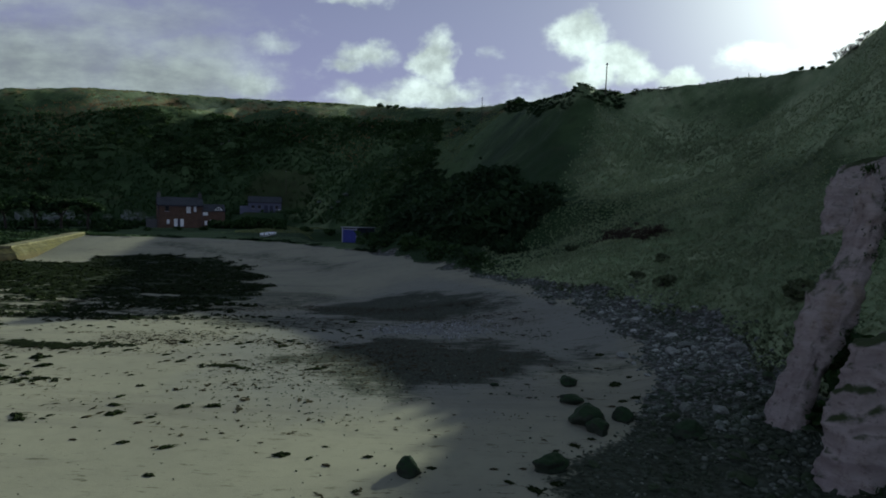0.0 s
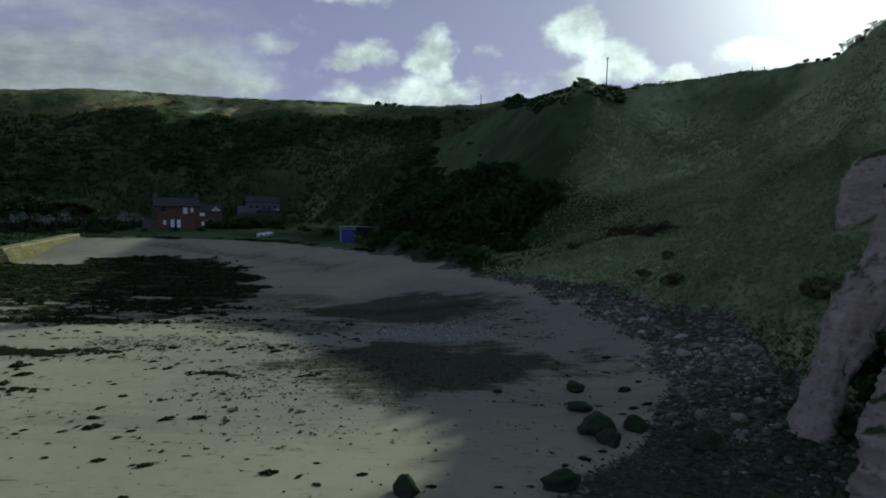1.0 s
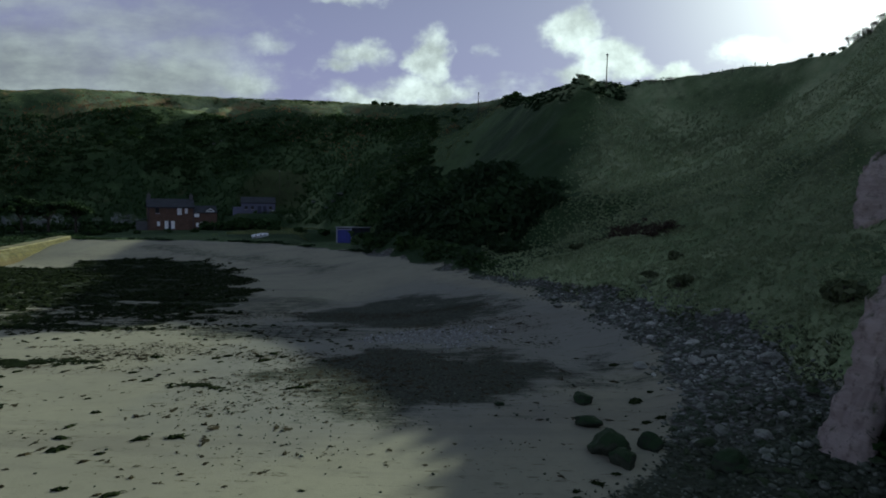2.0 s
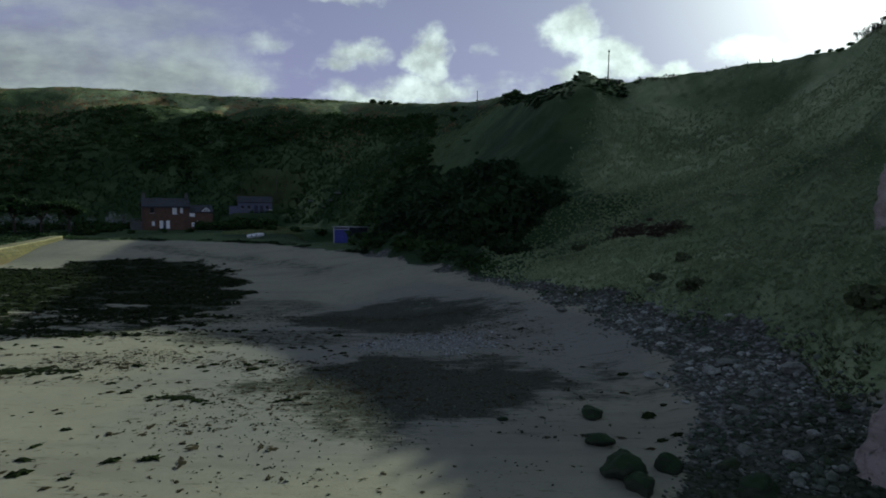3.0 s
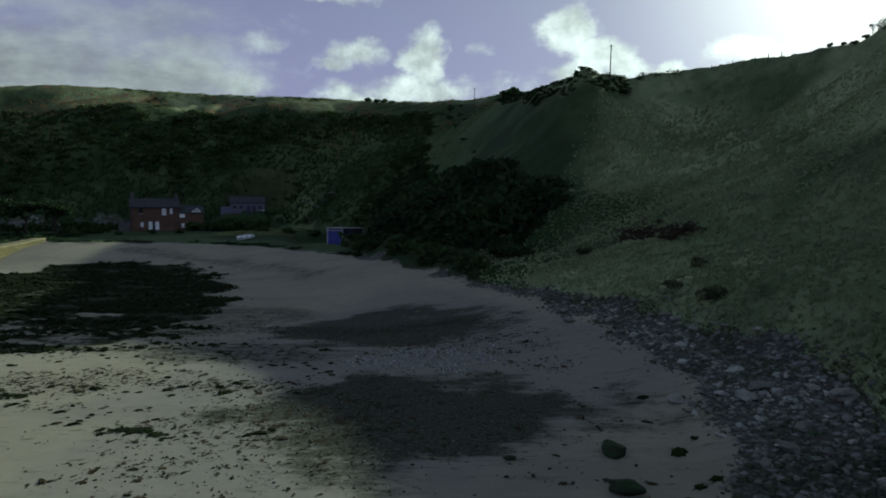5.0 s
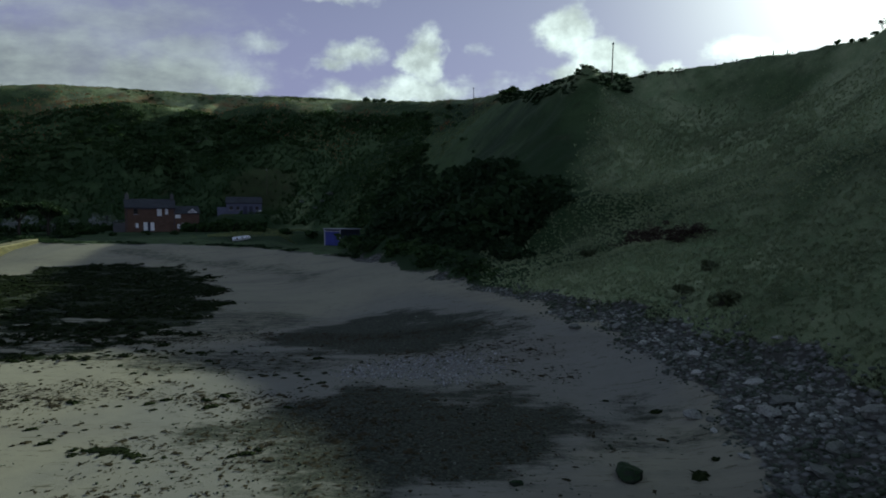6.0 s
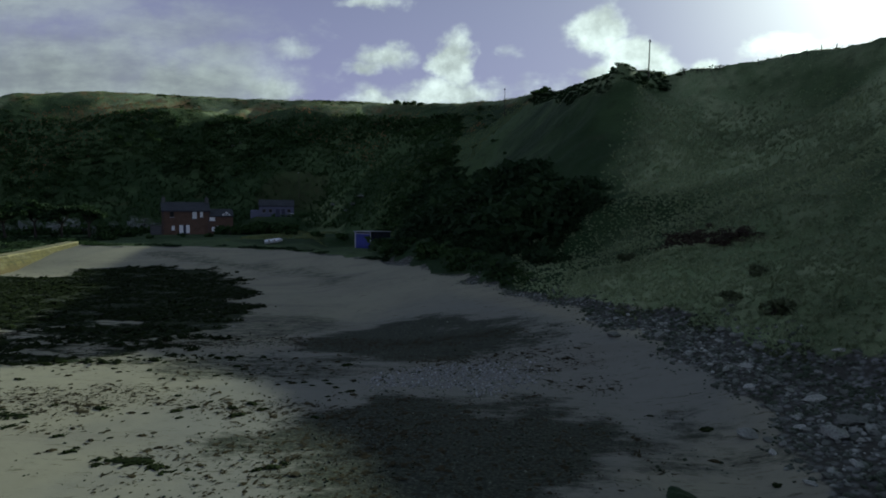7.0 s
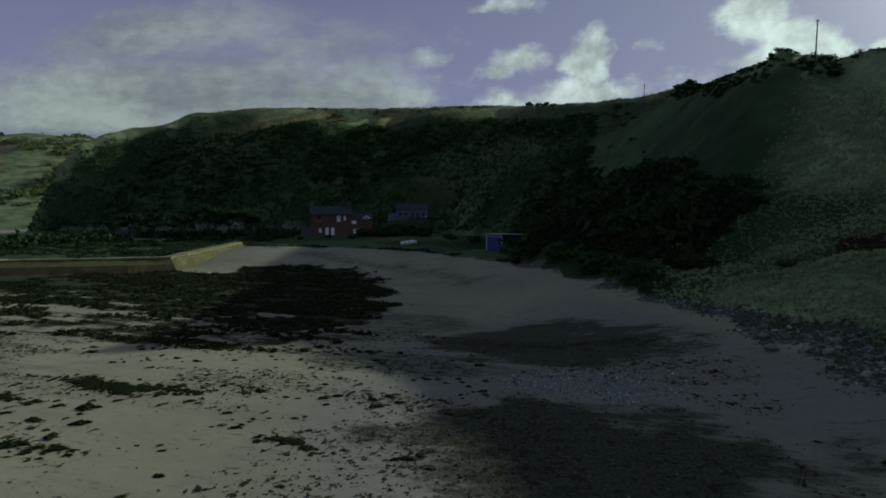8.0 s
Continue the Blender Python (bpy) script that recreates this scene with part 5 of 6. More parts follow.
# long wrack lines
x = np.concatenate([rng.normal(-22.5, 1.9, 420), rng.normal(-27, 1.4, 110), rng.normal(-19.5, 1.2, 40), rng.normal(-11.2, 0.8, 50)])
y = np.concatenate([rng.normal(31.0, 0.35, 420), rng.normal(27.9, 0.25, 110), rng.normal(24.4, 0.25, 40), rng.normal(27.7, 0.12, 50)])
y = y + 0.25 * np.sin(x * 0.9) + 0.12 * np.sin(x * 2.7)
s = rng.uniform(0.12, 0.42, x.size)
scatter("wrack_line", [frond_shape(450 + k, 5, 0.2) for k in range(5)], np.stack([x, y, ground(x, y)[0] + 0.005], 1), np.stack([s * 1.4, s * 0.7, s * 0.7], 1), spin(x.size, 0.1), WEED, "long dark line of wrack left by the tide", "seaweed")
# the weed-covered rock bed
x, y = points_in(46000, -75, -14, 36, 88)
z, grass, shingle, bed, debris, straw, damp = ground(x, y)
keep = rng.random(x.size) < smooth(0.42, 0.85, bed + 1.5 * fbm(x * 0.6, y * 1.6, 2.4, 4, 140)) * (x > -72) * (bed > 0.12)
x, y, z = x[keep][:15500], y[keep][:15500], z[keep][:15500]
s = np.exp(rng.normal(math.log(0.25), 0.5, x.size)).clip(0.1, 0.9)
scatter("weed_bed", [frond_shape(460 + k, 7, 0.4) for k in range(6)], np.stack([x, y, z], 1), np.stack([s * 1.2, s * 0.9, s * 0.8], 1), spin(x.size, 0.15), WEED, "bed of low rocks covered in dark wet seaweed", "seaweed")


# ---- grass and shrubs ----
def tuft_shape(seed, blades=7):
    rnd = random.Random(seed)
    v, f = [], []
    for _ in range(blades):
        a, lean, h, wd = rnd.uniform(0, 6.28), rnd.uniform(0.15, 0.7), rnd.uniform(0.6, 1.0), rnd.uniform(0.05, 0.1)
        c, s_ = math.cos(a), math.sin(a)
        k = len(v)
        v += [(-s_ * wd, c * wd, -0.05), (s_ * wd, -c * wd, -0.05), (c * lean * 0.45 + s_ * wd * 0.7, s_ * lean * 0.45 - c * wd * 0.7, h * 0.65), (c * lean, s_ * lean, h * 0.85)]
        f += [(k, k + 1, k + 2), (k, k + 2, k + 3)]
    return np.array(v), np.array(f)


def shrub_shape(seed, leaves=70):
    """A cloud of small leaf blades on several uneven lobes."""
    rnd = random.Random(seed)
    lobes = [(rnd.uniform(-0.6, 0.6), rnd.uniform(-0.6, 0.6), rnd.uniform(0.2, 0.75), rnd.uniform(0.3, 0.6)) for _ in range(6)]
    v, f = [], []
    for _ in range(leaves):
        lx, ly, lz, lr = rnd.choice(lobes)
        d = Vector((rnd.gauss(0, 1), rnd.gauss(0, 1), rnd.gauss(0, 1))).normalized() * lr * rnd.uniform(0.7, 1.08)
        c = Vector((lx + d.x, ly + d.y, max(-0.1, lz + d.z * 0.8)))
        a = Vector((rnd.gauss(0, 1), rnd.gauss(0, 1), rnd.gauss(0, 1))).normalized() * rnd.uniform(0.10, 0.22)
        b = a.cross(Vector((rnd.gauss(0, 1), rnd.gauss(0, 1), rnd.gauss(0, 1)))).normalized() * rnd.uniform(0.06, 0.14)
        k = len(v)
        v += [(c - a - b)[:], (c + a - b)[:], (c + a + b)[:], (c - a + b)[:]]
        f += [(k, k + 1, k + 2), (k, k + 2, k + 3)]
    return np.array(v), np.array(f)


tufts = [tuft_shape(500 + k) for k in range(6)]
shrubs = [shrub_shape(520 + k) for k in range(6)]
x, y = points_in(85000, -22, 60, 18, 130)
z, grass, shingle, bed, debris, straw, damp = ground(x, y)
dc, _ = side(CREST, x, y)
patch = fbm(x, y, 8, 4, 150)
keep = (grass > 0.6) & (dc < 3) & (rng.random(x.size) < smooth(-0.5, 0.1, patch)) & (rng.random(x.size) < smooth(0.15, 0.7, straw))
x, y, z = x[keep][:42000], y[keep][:42000], z[keep][:42000]
s = rng.uniform(0.18, 0.5, x.size) * (0.75 + 0.5 * smooth(40, 80, y)) * (1 - 0.72 * smooth(-7, -1.5, dc[keep][:42000]))
scatter("grass_tufts", tufts, np.stack([x, y, z], 1), np.stack([s, s, s], 1), spin(x.size, 0.25), TUFT, "rough tussocky grass on the shaded slope", "grass")
x, y = points_in(40000, -175, -10, 95, 235)
z, grass, shingle, bed, debris, straw, damp = ground(x, y)
dc, vc = side(CREST, x, y)
df, _ = side(FOOT, x, y)
keep = (grass > 0.6) & (dc < -1 - (28 + 12 * fbm(x, y * 0.5, 15, 3, 172)) * np.clip(-vc[:, 1], 0, 1)) & (df > 1) & (rng.random(x.size) < 0.8)
x, y, z = x[keep][:16000], y[keep][:16000], z[keep][:16000]
s = rng.uniform(0.5, 1.4, x.size)
scatter("far_grass", tufts, np.stack([x, y, z], 1), np.stack([s, s, s], 1), spin(x.size, 0.25), BRACKEN, "coarse grass and bracken on the far hillside", "grass")
# short turf close to the shingle
x, y = points_in(60000, 2, 44, 19, 66)
z, grass, shingle, bed, debris, straw, damp = ground(x, y)
keep = rng.random(x.size) < smooth(0.1, 0.9, grass) * 0.9
x, y, z = x[keep][:24000], y[keep][:24000], z[keep][:24000]
s = rng.uniform(0.10, 0.30, x.size)
scatter("short_turf", tufts, np.stack([x, y, z], 1), np.stack([s * 1.4, s * 1.4, s], 1), spin(x.size, 0.3), TUFT, "soft short turf above the shingle bank", "grass")
# dark coarse growth where the shingle meets the turf
x, y = points_in(30000, 2, 24, 20, 66)
z, grass, shingle, bed, debris, straw, damp = ground(x, y)
de, _ = side(EDGE_D, x, y)
reach = 0.2 + 0.6 * smooth(40, 26, y) + 2.6 * fbm(x, y, 3.5, 3, 173)
keep = (de > -0.5) & (de < reach) & (grass > 0.15) & (rng.random(x.size) < 0.85)
x, y, z = x[keep][:2600], y[keep][:2600], z[keep][:2600]
s = rng.uniform(0.09, 0.26, x.size)
scatter("shore_growth", tufts, np.stack([x, y, z], 1), np.stack([s * 1.4, s * 1.4, s], 1), spin(x.size, 0.3), SLOPE_BUSH, "dark coarse weeds growing between shingle and turf", "grass")
# sunlit grass along the brow of the far hill
x, y = points_in(60000, -165, 15, 125, 250)
z, grass, shingle, bed, debris, straw, damp = ground(x, y)
dc, _ = side(CREST, x, y)
keep = (dc < 3) & (dc > -34 + 18 * fbm(x, y, 12, 3, 170)) & (y > 120 + 0.9 * (x + 20)) & (rng.random(x.size) < smooth(-0.45, 0.15, fbm(x, y, 7, 3, 171)))
x, y, z = x[keep][:20000], y[keep][:20000], z[keep][:20000]
s = rng.uniform(0.2, 0.45, x.size)
scatter("brow_grass", tufts, np.stack([x, y, z], 1), np.stack([s, s, s], 1), spin(x.size, 0.25), BROW, "olive sunlit grass along the brow of the hill", "grass")
# gorse and bracken thickets
x, y = points_in(16000, -150, 58, 38, 225)
z, grass, shingle, bed, debris, straw, damp = ground(x, y)
dc, vc = side(CREST, x, y)
df, _ = side(FOOT, x, y)
thick = fbm(x, y, 20, 4, 160)
clear = np.minimum.reduce([np.hypot(x - a, y - b) - r * 1.25 for a, b, _, r in PADS])
wood = inside(WOOD_EDGE, x, y)
open_slope = x > np.interp(y, [45, 57, 64, 73, 80, 98, 140], [-2, 4, 10, 11, 8, 3.5, -8])
keep = (wood < -0.5) & (~open_slope | (rng.random(x.size) < 0.03)) & (grass > 0.9) & (dc < -2 - (28 + 12 * fbm(x, y * 0.5, 15, 3, 172)) * np.clip(-vc[:, 1], 0, 1)) & (df > 0.5) & (clear > 0) & ~((x > 13) & (y < 92)) & (rng.random(x.size) > 0.995 * straw) & (rng.random(x.size) < smooth(-0.05, 0.25, thick + 0.25 * (x < 12) * (x > -22) + 0.1 * (x < -30)))
x, y, z = x[keep][:3800], y[keep][:3800], z[keep][:3800]
s = np.exp(rng.normal(math.log(0.95), 0.4, x.size)).clip(0.4, 2.4)
scatter("gorse_thicket", shrubs, np.stack([x, y, z - 0.1 * s], 1), np.stack([s * 1.2, s * 1.2, s * 0.8], 1), spin(x.size, 0.2), SHRUB, "dark gorse and bramble thickets covering the slope", "shrubs")


x, y = points_in(9000, -24, 14, 56, 148)
z, grass, shingle, bed, debris, straw, damp = ground(x, y)
wood = inside(WOOD_EDGE, x, y) + 1.6 * fbm(x, y, 6, 3, 165)
clear = np.minimum.reduce([np.hypot(x - a, y - b) - r * 1.1 for a, b, _, r in PADS])
keep = (wood > 0.3) & (clear > 0) & (rng.random(x.size) < 0.62)
x, y, z, wood = x[keep][:2300], y[keep][:2300], z[keep][:2300], wood[keep][:2300]
s = np.exp(rng.normal(math.log(1.25), 0.3, x.size)).clip(0.6, 2.3) * (0.45 + 0.55 * smooth(0.2, 4.0, wood))
scatter("blackthorn_thicket", shrubs, np.stack([x, y, z - 0.1 * s], 1), np.stack([s * 1.25, s * 1.25, s * 1.05], 1), spin(x.size, 0.2), THICKET, "dense dark blackthorn thicket filling the fold of the hill", "shrubs")
# withered bramble in a hollow of the grassy slope
f = rng.random(150)
x, y = 14.0 + 3.2 * f + rng.normal(0, 0.55, 150), 56.2 - 6.3 * f + rng.normal(0, 0.7, 150)
s = rng.uniform(0.22, 0.5, 150)
scatter("bramble_patch", shrubs, np.stack([x, y, ground(x, y)[0] - 0.1], 1), np.stack([s * 1.3, s * 1.3, s * 0.7], 1), spin(150, 0.2), BRAMBLE, "withered brown bramble in a hollow of the grassy slope", "shrubs")


def build_bush(x, y, s, label, group, mat=None):
    """One shrub: short stems under a ragged crown of leaves."""
    z = ground_z(x, y)
    bush = thing("bush", pose(x, y, z, 0, 0, (x * 57) % 360), label, "bush", group)
    bm = bmesh.new()
    for k in range(5):
        a = k * 1.26 + x
        bmesh.ops.create_cone(bm, cap_ends=False, segments=5, radius1=0.06 * s, radius2=0.02 * s, depth=0.8 * s,
                              matrix=Matrix.Translation((0.16 * s * math.cos(a), 0.16 * s * math.sin(a), 0.3 * s)) @ Euler((0.5 * math.sin(a), -0.5 * math.cos(a) * -1, 0)).to_matrix().to_4x4())
    part("stems", bm, TWIG, bush)
    v, f = shrub_shape(int(x * 31 + y * 17) % 9999, 240)
    me = mesh_from("crown", v * np.array([s, s, s * 0.85]), f, mat or SHRUB)
    cr = new("crown", me)
    cr.parent = bush


# the bush at 16.6, 28.4 is added for a shaded hummock's dark patch
for x, y, s in ((10.7, 55.6, 0.75), (13.9, 39.3, 0.85), (13.0, 42.4, 0.6), (16.6, 28.4, 1.1), (15.8, 45.5, 0.6)):
    build_bush(x, y, s, "low dark bush on the grassy slope above the shingle", "bushes on the slope", SLOPE_BUSH)
for x, y, s in ((12.6, 19.0, 1.0), (13.6, 19.3, 1.3), (13.2, 18.2, 0.9), (14.6, 20.6, 1.3), (14.2, 18.6, 1.4)):
    build_bush(x, y, s, "dark ivy and bramble filling the hollow between clay buttresses", "bushes by the outcrops")
for x, y, s in ((-60.0, 140.5, 2.6), (-57.0, 141.5, 2.8), (-54.2, 144.0, 3.2), (-62.0, 143.0, 2.5), (-51.0, 146.0, 2.9), (-80.5, 131.5, 1.7), (-83.5, 133.0, 2.4), (-87.0, 131.0, 2.0),
                (-72.0, 124.0, 1.1), (-66.0, 126.5, 1.0), (-60.5, 128.0, 1.2), (-77.0, 119.0, 1.3), (-48.0, 137.0, 1.8), (-44.0, 133.0, 1.5), (-36.0, 126.0, 1.4), (-30.5, 125.5, 1.6), (-62.6, 138.3, 2.1), (-60.3, 137.4, 2.0), (-57.3, 138.6, 2.2), (-54.5, 139.5, 1.9), (-56.0, 148.0, 3.0), (-53.5, 150.0, 3.2), (-51.0, 151.0, 2.8), (-57.8, 145.8, 2.6), (-58.8, 144.0, 2.2), (-20.9, 115.6, 1.5), (-19.6, 112.4, 1.3)):
    build_bush(x, y, s, "dense dark bush growing beside the beach house", "bushes round the house")
x, y = points_in(9000, -4, 25, 86, 152)
dc, _ = side(CREST, x, y)
keep = (dc > -2.2 - 1.5 * fbm(x, y, 5, 3, 166)) & (dc < 0.8) & (x < 25.5) & (rng.random(x.size) < 0.8)
x, y = x[keep][:720], y[keep][:720]
s = rng.uniform(0.34, 0.58, x.size)
scatter("crest_scrub", shrubs, np.stack([x, y, ground(x, y)[0] - 0.4 * s], 1), np.stack([s * 1.3, s * 1.3, s * 0.62], 1), spin(x.size, 0.2), THICKET, "dark wind-clipped scrub along the skyline of the knoll", "shrubs")
for x, y, s in ((24.0, 95.2, 0.6), (25.3, 96.3, 0.5), (27.4, 97.2, 0.45), (42.7, 76.2, 0.42), (43.1, 74.4, 0.38), (43.3, 73.0, 0.45), (43.5, 71.6, 0.42), (12.6, 140.0, 1.3), (10.9, 147.5, 1.4), (11.8, 144.0, 1.1),
                (-27.4, 209.5, 1.6), (-30.2, 211.5, 1.4), (-33.2, 213.5, 1.5), (-24.6, 206.0, 1.2)):
    build_bush(x, y, s, "wind-clipped bush standing on the skyline", "bushes on the crest")


def build_twigs(x, y, high, wide, seed, label):
    """A bare thorn bush: a fan of forking twigs."""
    rnd = random.Random(seed)
    bm = bmesh.new()

    def limb(p, d, length, r, depth):
        q = p + d * length
        side_v = d.orthogonal().normalized()
        up_v = d.cross(side_v)
        ring = []
        for c, rr in ((p, r), (q, r * 0.6)):
            ring.append([bm.verts.new(c + (side_v * math.cos(a) + up_v * math.sin(a)) * rr) for a in (0, 2.09, 4.19)])
        for i in range(3):
            bm.faces.new((ring[0][i], ring[0][(i + 1) % 3], ring[1][(i + 1) % 3], ring[1][i]))
        if depth:
            for _ in range(3):
                e = (d + Vector((rnd.gauss(0, 0.42), rnd.gauss(0, 0.42), rnd.uniform(0.0, 0.35)))).normalized()
                limb(q, e, length * rnd.uniform(0.55, 0.78), r * 0.72, depth - 1)

    for _ in range(16):
        p = Vector((rnd.uniform(-wide, wide), rnd.uniform(-0.4, 0.4), -0.4 * high))
        limb(p, Vector((rnd.gauss(0, 0.25), rnd.gauss(0, 0.2), 1)).normalized(), high * 0.4, 0.022, 4)
    ob = part("thorn_bush", bm, TWIG)
    ob.matrix_world = pose(x, y, ground_z(x, y))
    tagged(ob, label, "bush", "bare thorn bushes on the crest")


build_twigs(29.5, 96.4, 1.3, 1.9, 1, "bare leafless thorn bush on the hill crest")
build_twigs(32.2, 95.2, 1.0, 1.4, 2, "bare leafless thorn bush on the hill crest")
for k, (x, y, high) in enumerate(((43.5, 69.8, 0.9), (43.5, 68.4, 1.15), (43.2, 66.8, 1.0), (42.8, 65.2, 0.85), (42.4, 63.4, 0.7))):
    build_twigs(x, y, high, 0.9, 3 + k, "bare thorn bush overhanging the steep slope")

# ---- fence along the crest ----
fence = thing("fence", pose(38.2, 90.2, ground_z(38.2, 90.2)), "old wire fence on wooden posts along the crest", "fence")
run = [(36.4, 92.4), (38.2, 90.2), (39.6, 86.6), (41.0, 83.0)]
dense_run = densify(np.array(run, float), 1.9)
base_f = fence.matrix_world.translation
tops = []
for k, (a, b) in enumerate(dense_run):
    bm = bmesh.new()
    h = random.uniform(0.45, 0.7)
    bmesh.ops.create_cone(bm, cap_ends=True, segments=6, radius1=0.06, radius2=0.05, depth=h + 0.4, matrix=Matrix.Translation((0, 0, h / 2 - 0.2)))
    ob = part("fence_post", bm, WOOD, fence)
    gz = ground_z(a, b)
    ob.location, ob.rotation_euler = (a - base_f.x, b - base_f.y, gz - base_f.z), (random.uniform(-0.12, 0.12), random.uniform(-0.12, 0.12), 0)
    tops.append(Vector((a, b, gz + 0.34)) - base_f)
for lift in (0.0, -0.22):
    cu = bpy.data.curves.new("wire", "CURVE")
    cu.dimensions, cu.bevel_depth, cu.bevel_resolution = "3D", 0.008, 0
    sp = cu.splines.new("POLY")
    sp.points.add(len(tops) - 1)
    for pt, c in zip(sp.points, tops):
        pt.co = (c.x, c.y, c.z + lift, 1)
    cu.materials.append(GREY_FELT)
    ob = new("wire", cu)
    ob.parent = fence

# ---- pale cliff under the headland ----
for k in range(15):
    f = k / 14
    a = -90 - 68 * f + random.uniform(-2, 2)
    b = 155.5 + 0.37 * (a + 90) + random.uniform(-1, 2)
    bm = rock_bm(600 + k, (random.uniform(1.6, 4.2), 2.4, random.uniform(1.4, 3.6)), 4, 0.5)
    for fc in bm.faces:
        fc.smooth = False
    ob = part("limestone_outcrop", bm, LIMESTONE)
    ob.matrix_world = pose(a, b, ground_z(a, b) + random.uniform(0.0, 1.2), 0, 0, random.uniform(0, 60))
    tagged(ob, "weathered pale limestone outcrop at the foot of the headland", "rock", "limestone outcrops along the headland")

# ---- hedges and trees on the hill across the bay ----
x, y = points_in(5000, -640, -300, 200, 560)
z, *_ = ground(x, y)
lines = np.abs(fbm(x, y, 70, 2, 180))
keep = (z > 3) & ((lines < 0.05) | (fbm(x, y, 55, 3, 181) > 0.14))
x, y, z = x[keep][:1300], y[keep][:1300], z[keep][:1300]
s = rng.uniform(1.4, 3.6, x.size)
scatter("far_hedges", shrubs, np.stack([x, y, z], 1), np.stack([s * 1.2, s * 1.2, s], 1), spin(x.size, 0.2), HEDGE, "sunlit hedges and trees on the hill across the bay", "trees")

# ---- pale rocks showing through the far slope ----
for k, (a, b, size) in enumerate(((-82.4, 186.8, (0.9, 0.7, 0.5)), (-80.2, 187.2, (0.6, 0.5, 0.35)), (-34.0, 157.9, (1.5, 0.8, 0.6)), (-35.8, 156.2, (1.3, 0.7, 0.5)), (-37.4, 155.0, (0.9, 0.6, 0.4)), (-41.9, 158.5, (0.8, 0.6, 0.5)))):
    put_rock("rock", a, b, size, 700 + k, LIMESTONE, "pale grey rock showing through the rough slope", "rock", "pale rocks on the far slope", 30 * k, 0.2, 3)


# ---- scrub behind the pier and under the headland ----
x, y = points_in(9000, -150, -62, 52, 132)
z, grass, shingle, bed, debris, straw, damp = ground(x, y)
dp, _ = side(PIER_D, x, y)
keep = (dp > 2.8) & (grass > 0.7) & (rng.random(x.size) < smooth(-0.5, 0.05, fbm(x, y, 9, 3, 190)))
x, y, z = x[keep][:1500], y[keep][:1500], z[keep][:1500]
s = np.exp(rng.normal(math.log(0.55), 0.4, x.size)).clip(0.2, 1.3)
scatter("quay_scrub", shrubs, np.stack([x, y, z - 0.05], 1), np.stack([s * 1.6, s * 1.6, s * 0.6], 1), spin(x.size, 0.2), THICKET, "low dark scrub on the grassed ground behind the pier", "shrubs")
x, y = points_in(1400, -160, -86, 126, 158)
z, grass, shingle, bed, debris, straw, damp = ground(x, y)
keep = (np.abs(y - (155.5 + 0.37 * (x + 90)) + 1.0) < 4.5) & (rng.random(x.size) < 0.6)
x, y, z = x[keep], y[keep], z[keep]
s = np.exp(rng.normal(math.log(1.3), 0.4, x.size)).clip(0.6, 2.6)
scatter("headland_scrub", shrubs, np.stack([x, y, z - 0.1], 1), np.stack([s, s, s], 1), spin(x.size, 0.2), SHRUB, "dark bushes growing among the rocks under the headland", "shrubs")

x, y = points_in(60, -142, -112, 82, 112)
s = rng.uniform(1.6, 2.8, 60)
scatter("shore_scrub", shrubs, np.stack([x, y, ground(x, y)[0] - 0.3], 1), np.stack([s * 1.2, s * 1.2, s], 1), spin(60, 0.2), THICKET, "tall dark scrub on the shore behind the pier", "shrubs")


def build_tree(x, y, high, seed):
    """A dark tree: tapered leaning trunk, forking limbs and a ragged crown of leaf clumps."""
    rnd = random.Random(seed)
    tree = thing("tree", pose(x, y, ground_z(x, y), 0, 0, rnd.uniform(0, 360)), "dark leafy tree with a bare trunk under the headland", "tree", "trees under the headland")
    bm = bmesh.new()
    tips = []

    def limb(a, b, r0, r1, n=7):
        d = (b - a).normalized()
        u = d.orthogonal().normalized()
        v = d.cross(u)
        rings = [[bm.verts.new(c + (u * math.cos(6.283 * i / n) + v * math.sin(6.283 * i / n)) * r) for i in range(n)] for c, r in ((a, r0), ((a + b) / 2 + u * r0 * 0.5, (r0 + r1) / 2), (b, r1))]
        for p, q in zip(rings[:-1], rings[1:]):
            for i in range(n):
                bm.faces.new((p[i], p[(i + 1) % n], q[(i + 1) % n], q[i]))

    fork = Vector((rnd.uniform(-0.4, 0.4), rnd.uniform(-0.4, 0.4), high * 0.42))
    limb(Vector((0, 0, -0.4)), fork, 0.34, 0.22)
    for k in range(6):
        a = k * 1.05 + rnd.uniform(-0.3, 0.3)
        tip = fork + Vector((math.cos(a) * high * 0.26, math.sin(a) * high * 0.26, high * rnd.uniform(0.12, 0.42)))
        limb(fork - Vector((0, 0, 0.2)), tip, 0.13, 0.05)
        tips.append(tip)
    part("trunk", bm, TWIG, tree)
    vs, fs, at = [], [], 0
    for k, tip in enumerate(tips + [fork + Vector((0, 0, high * 0.4))]):
        v, f = shrub_shape(seed * 10 + k, 260)
        r = high * rnd.uniform(0.17, 0.25)
        vs.append(v * np.array([r, r, r * 0.85]) + np.array(tip) - np.array([0, 0, r * 0.3]))
        fs.append(f + at)
        at += len(v)
    crown = new("crown", mesh_from("crown", np.concatenate(vs), np.concatenate(fs), THICKET))
    crown.parent = tree


for k, (a, b, h) in enumerate(((-108.0, 128.0, 8.5), (-101.2, 128.2, 9.0), (-94.6, 128.0, 7.5), (-119.5, 129.0, 8.0), (-128.6, 130.0, 7.5), (-88.5, 128.5, 8.0))):
    build_tree(a, b, h, 800 + k)

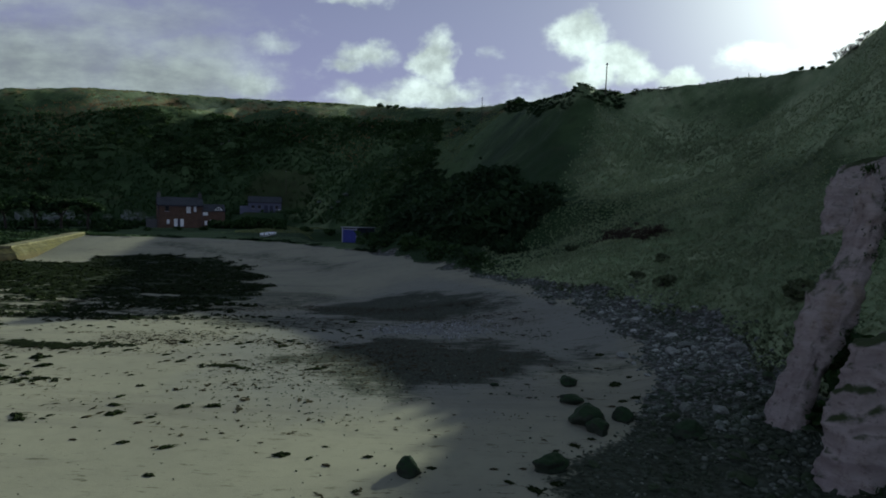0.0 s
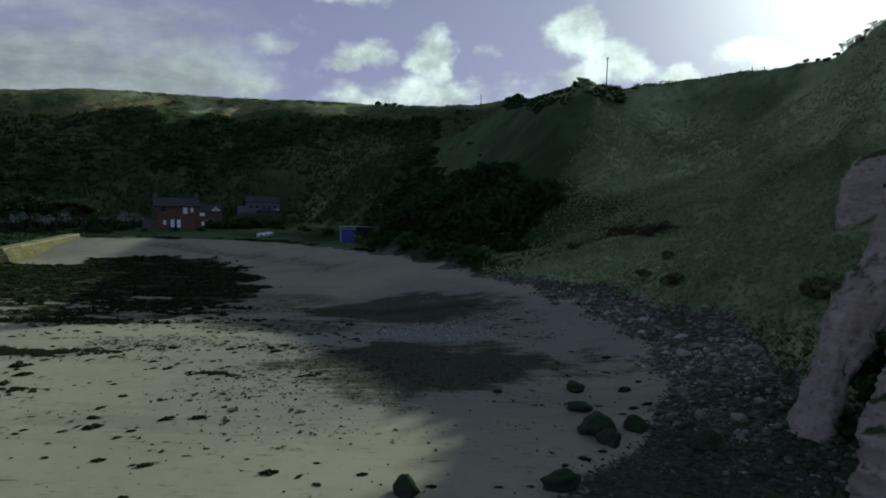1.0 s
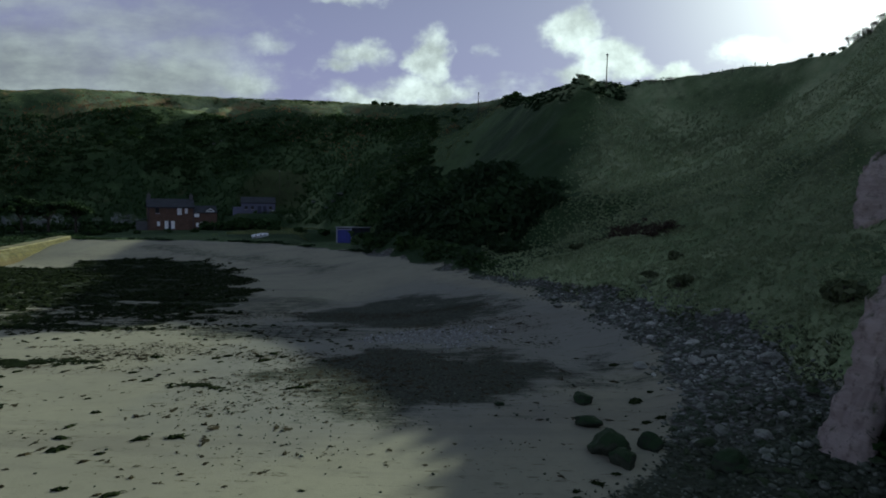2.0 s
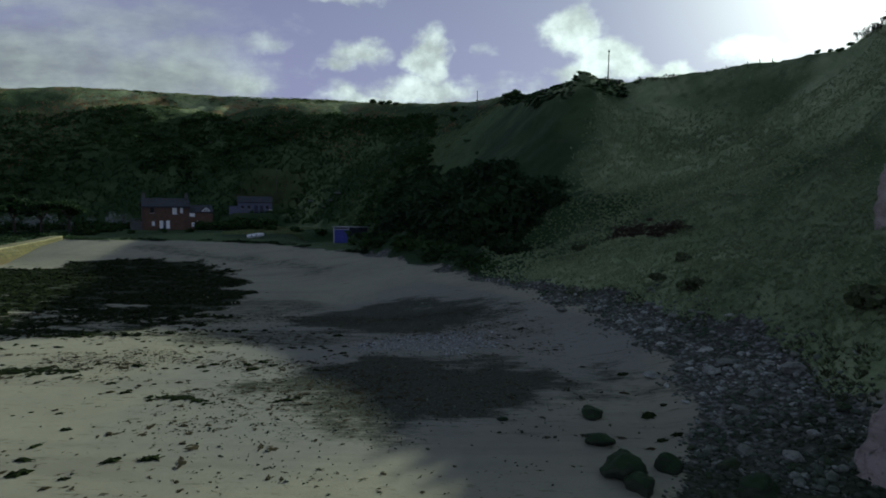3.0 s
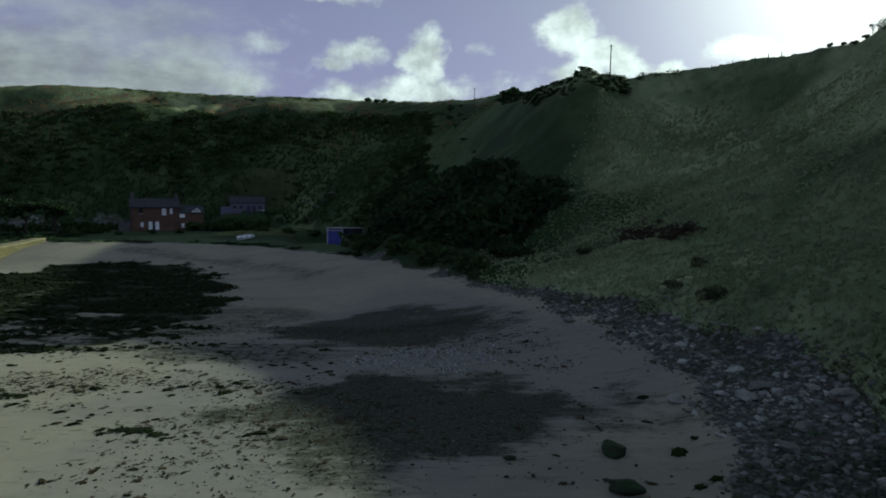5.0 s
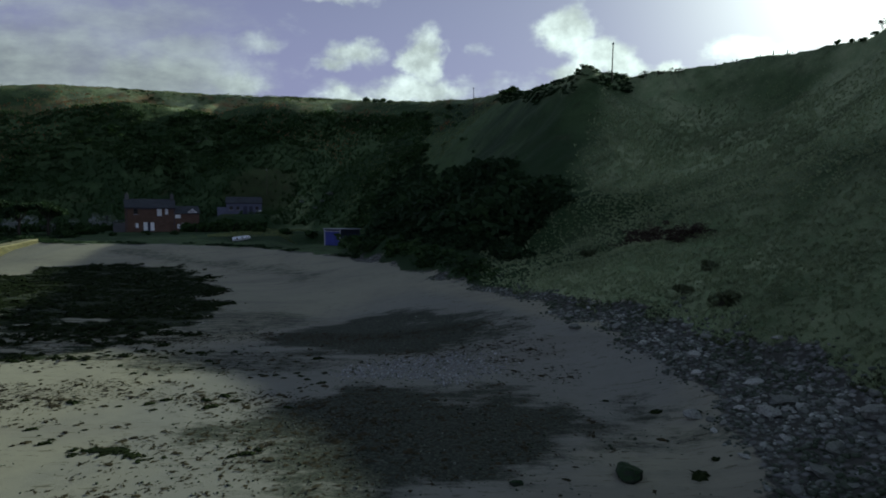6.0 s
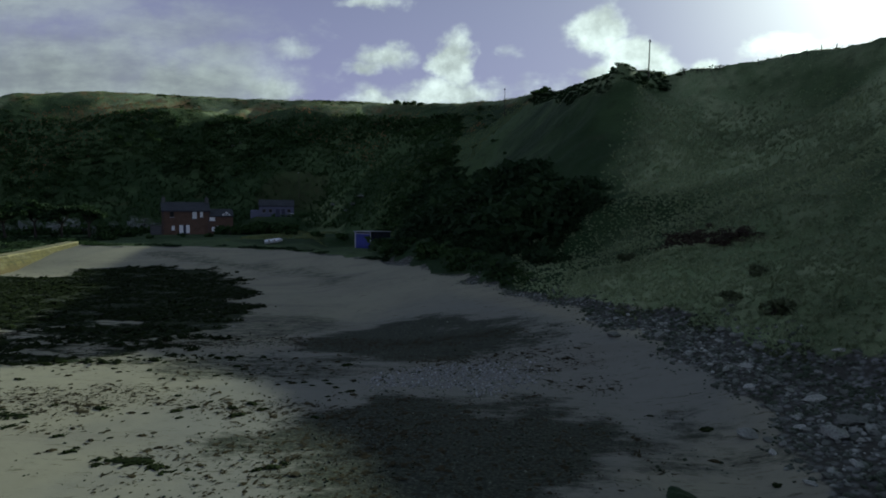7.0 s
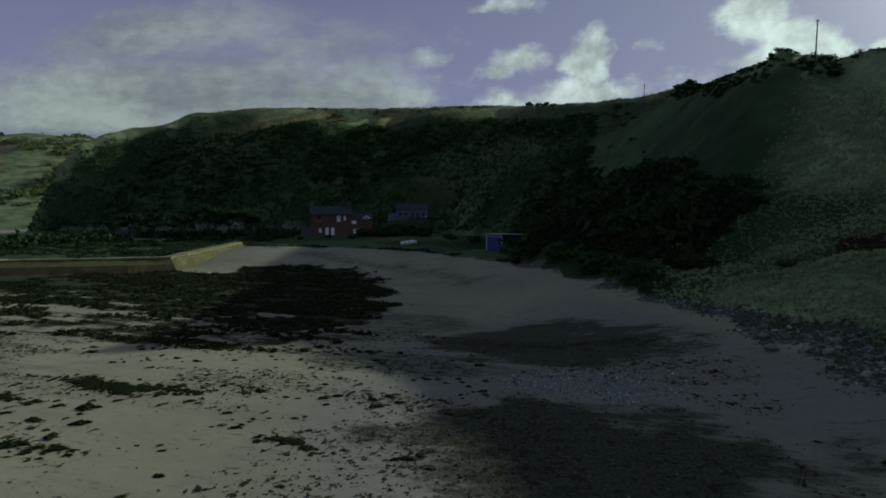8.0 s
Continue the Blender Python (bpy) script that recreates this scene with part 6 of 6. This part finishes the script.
# ---- low gorse on the sunny brow, and rough grass on the bank by the house ----
x, y = points_in(9000, -165, 10, 120, 245)
z, grass, shingle, bed, debris, straw, damp = ground(x, y)
dc, vc = side(CREST, x, y)
keep = (dc < -2.5) & (dc > -34) & (vc[:, 1] < -0.15) & (rng.random(x.size) < smooth(0.0, 0.3, fbm(x * 0.7 + y * 0.3, y, 13, 4, 172)))
x, y, z = x[keep][:1500], y[keep][:1500], z[keep][:1500]
s = np.exp(rng.normal(math.log(0.5), 0.35, x.size)).clip(0.25, 1.1)
scatter("brow_gorse", shrubs, np.stack([x, y, z - 0.1 * s], 1), np.stack([s * 1.4, s * 1.4, s * 0.55], 1), spin(x.size, 0.2), SHRUB, "low clumps of gorse on the sunny brow of the hill", "shrubs")
x, y = points_in(30000, -84, -14, 94, 172)
z, grass, shingle, bed, debris, straw, damp = ground(x, y)
clear = np.minimum.reduce([np.hypot(x - a, y - b) - r for a, b, _, r in PADS])
keep = (grass > 0.5) & (straw > 0.22) & (clear > 0) & (rng.random(x.size) < smooth(-0.35, 0.2, fbm(x, y, 5, 3, 173)))
x, y, z = x[keep][:8000], y[keep][:8000], z[keep][:8000]
s = rng.uniform(0.15, 0.45, x.size)
scatter("bank_grass", tufts, np.stack([x, y, z], 1), np.stack([s, s, s], 1), spin(x.size, 0.25), BROW, "rough yellow-green grass on the bank below the house", "grass")
# low dark scrub where the bank meets the beach
x, y = points_in(30000, -92, -12, 70, 126)
de, _ = side(EDGE_D, x, y)
keep = (de > 0.1) & (de < 2.4 + 2.0 * fbm(x, y, 6, 3, 176)) & (rng.random(x.size) < smooth(-0.25, 0.15, fbm(x, y, 7, 3, 175))) & (np.hypot(x + 36.6, y - 103.6) > 3.5) & (np.hypot(x + 26, y - 115) > 5)
x, y = x[keep][:300], y[keep][:300]
s = rng.uniform(0.18, 0.5, x.size)
scatter("bank_scrub", shrubs, np.stack([x, y, ground(x, y)[0] - 0.2 * s], 1), np.stack([s * 1.6, s * 1.4, s * 0.8], 1), spin(x.size, 0.2), THICKET, "low dark scrub along the top of the beach", "shrubs")
# patches of dead bracken on the brow
x, y = points_in(16000, -165, 10, 120, 245)
z, grass, shingle, bed, debris, straw, damp = ground(x, y)
dc, vc = side(CREST, x, y)
keep = (dc < -9) & (dc > -34) & (vc[:, 1] < -0.15) & (rng.random(x.size) < smooth(0.06, 0.22, fbm(x, y * 0.8, 20, 4, 174) + 0.12 * (x < -105)))
x, y, z = x[keep][:5200], y[keep][:5200], z[keep][:5200]
s = rng.uniform(0.35, 0.75, x.size)
scatter("dead_bracken", tufts, np.stack([x, y, z], 1), np.stack([s, s, s], 1), spin(x.size, 0.3), RUSTY, "patches of rust-brown dead bracken below the brow", "bracken")
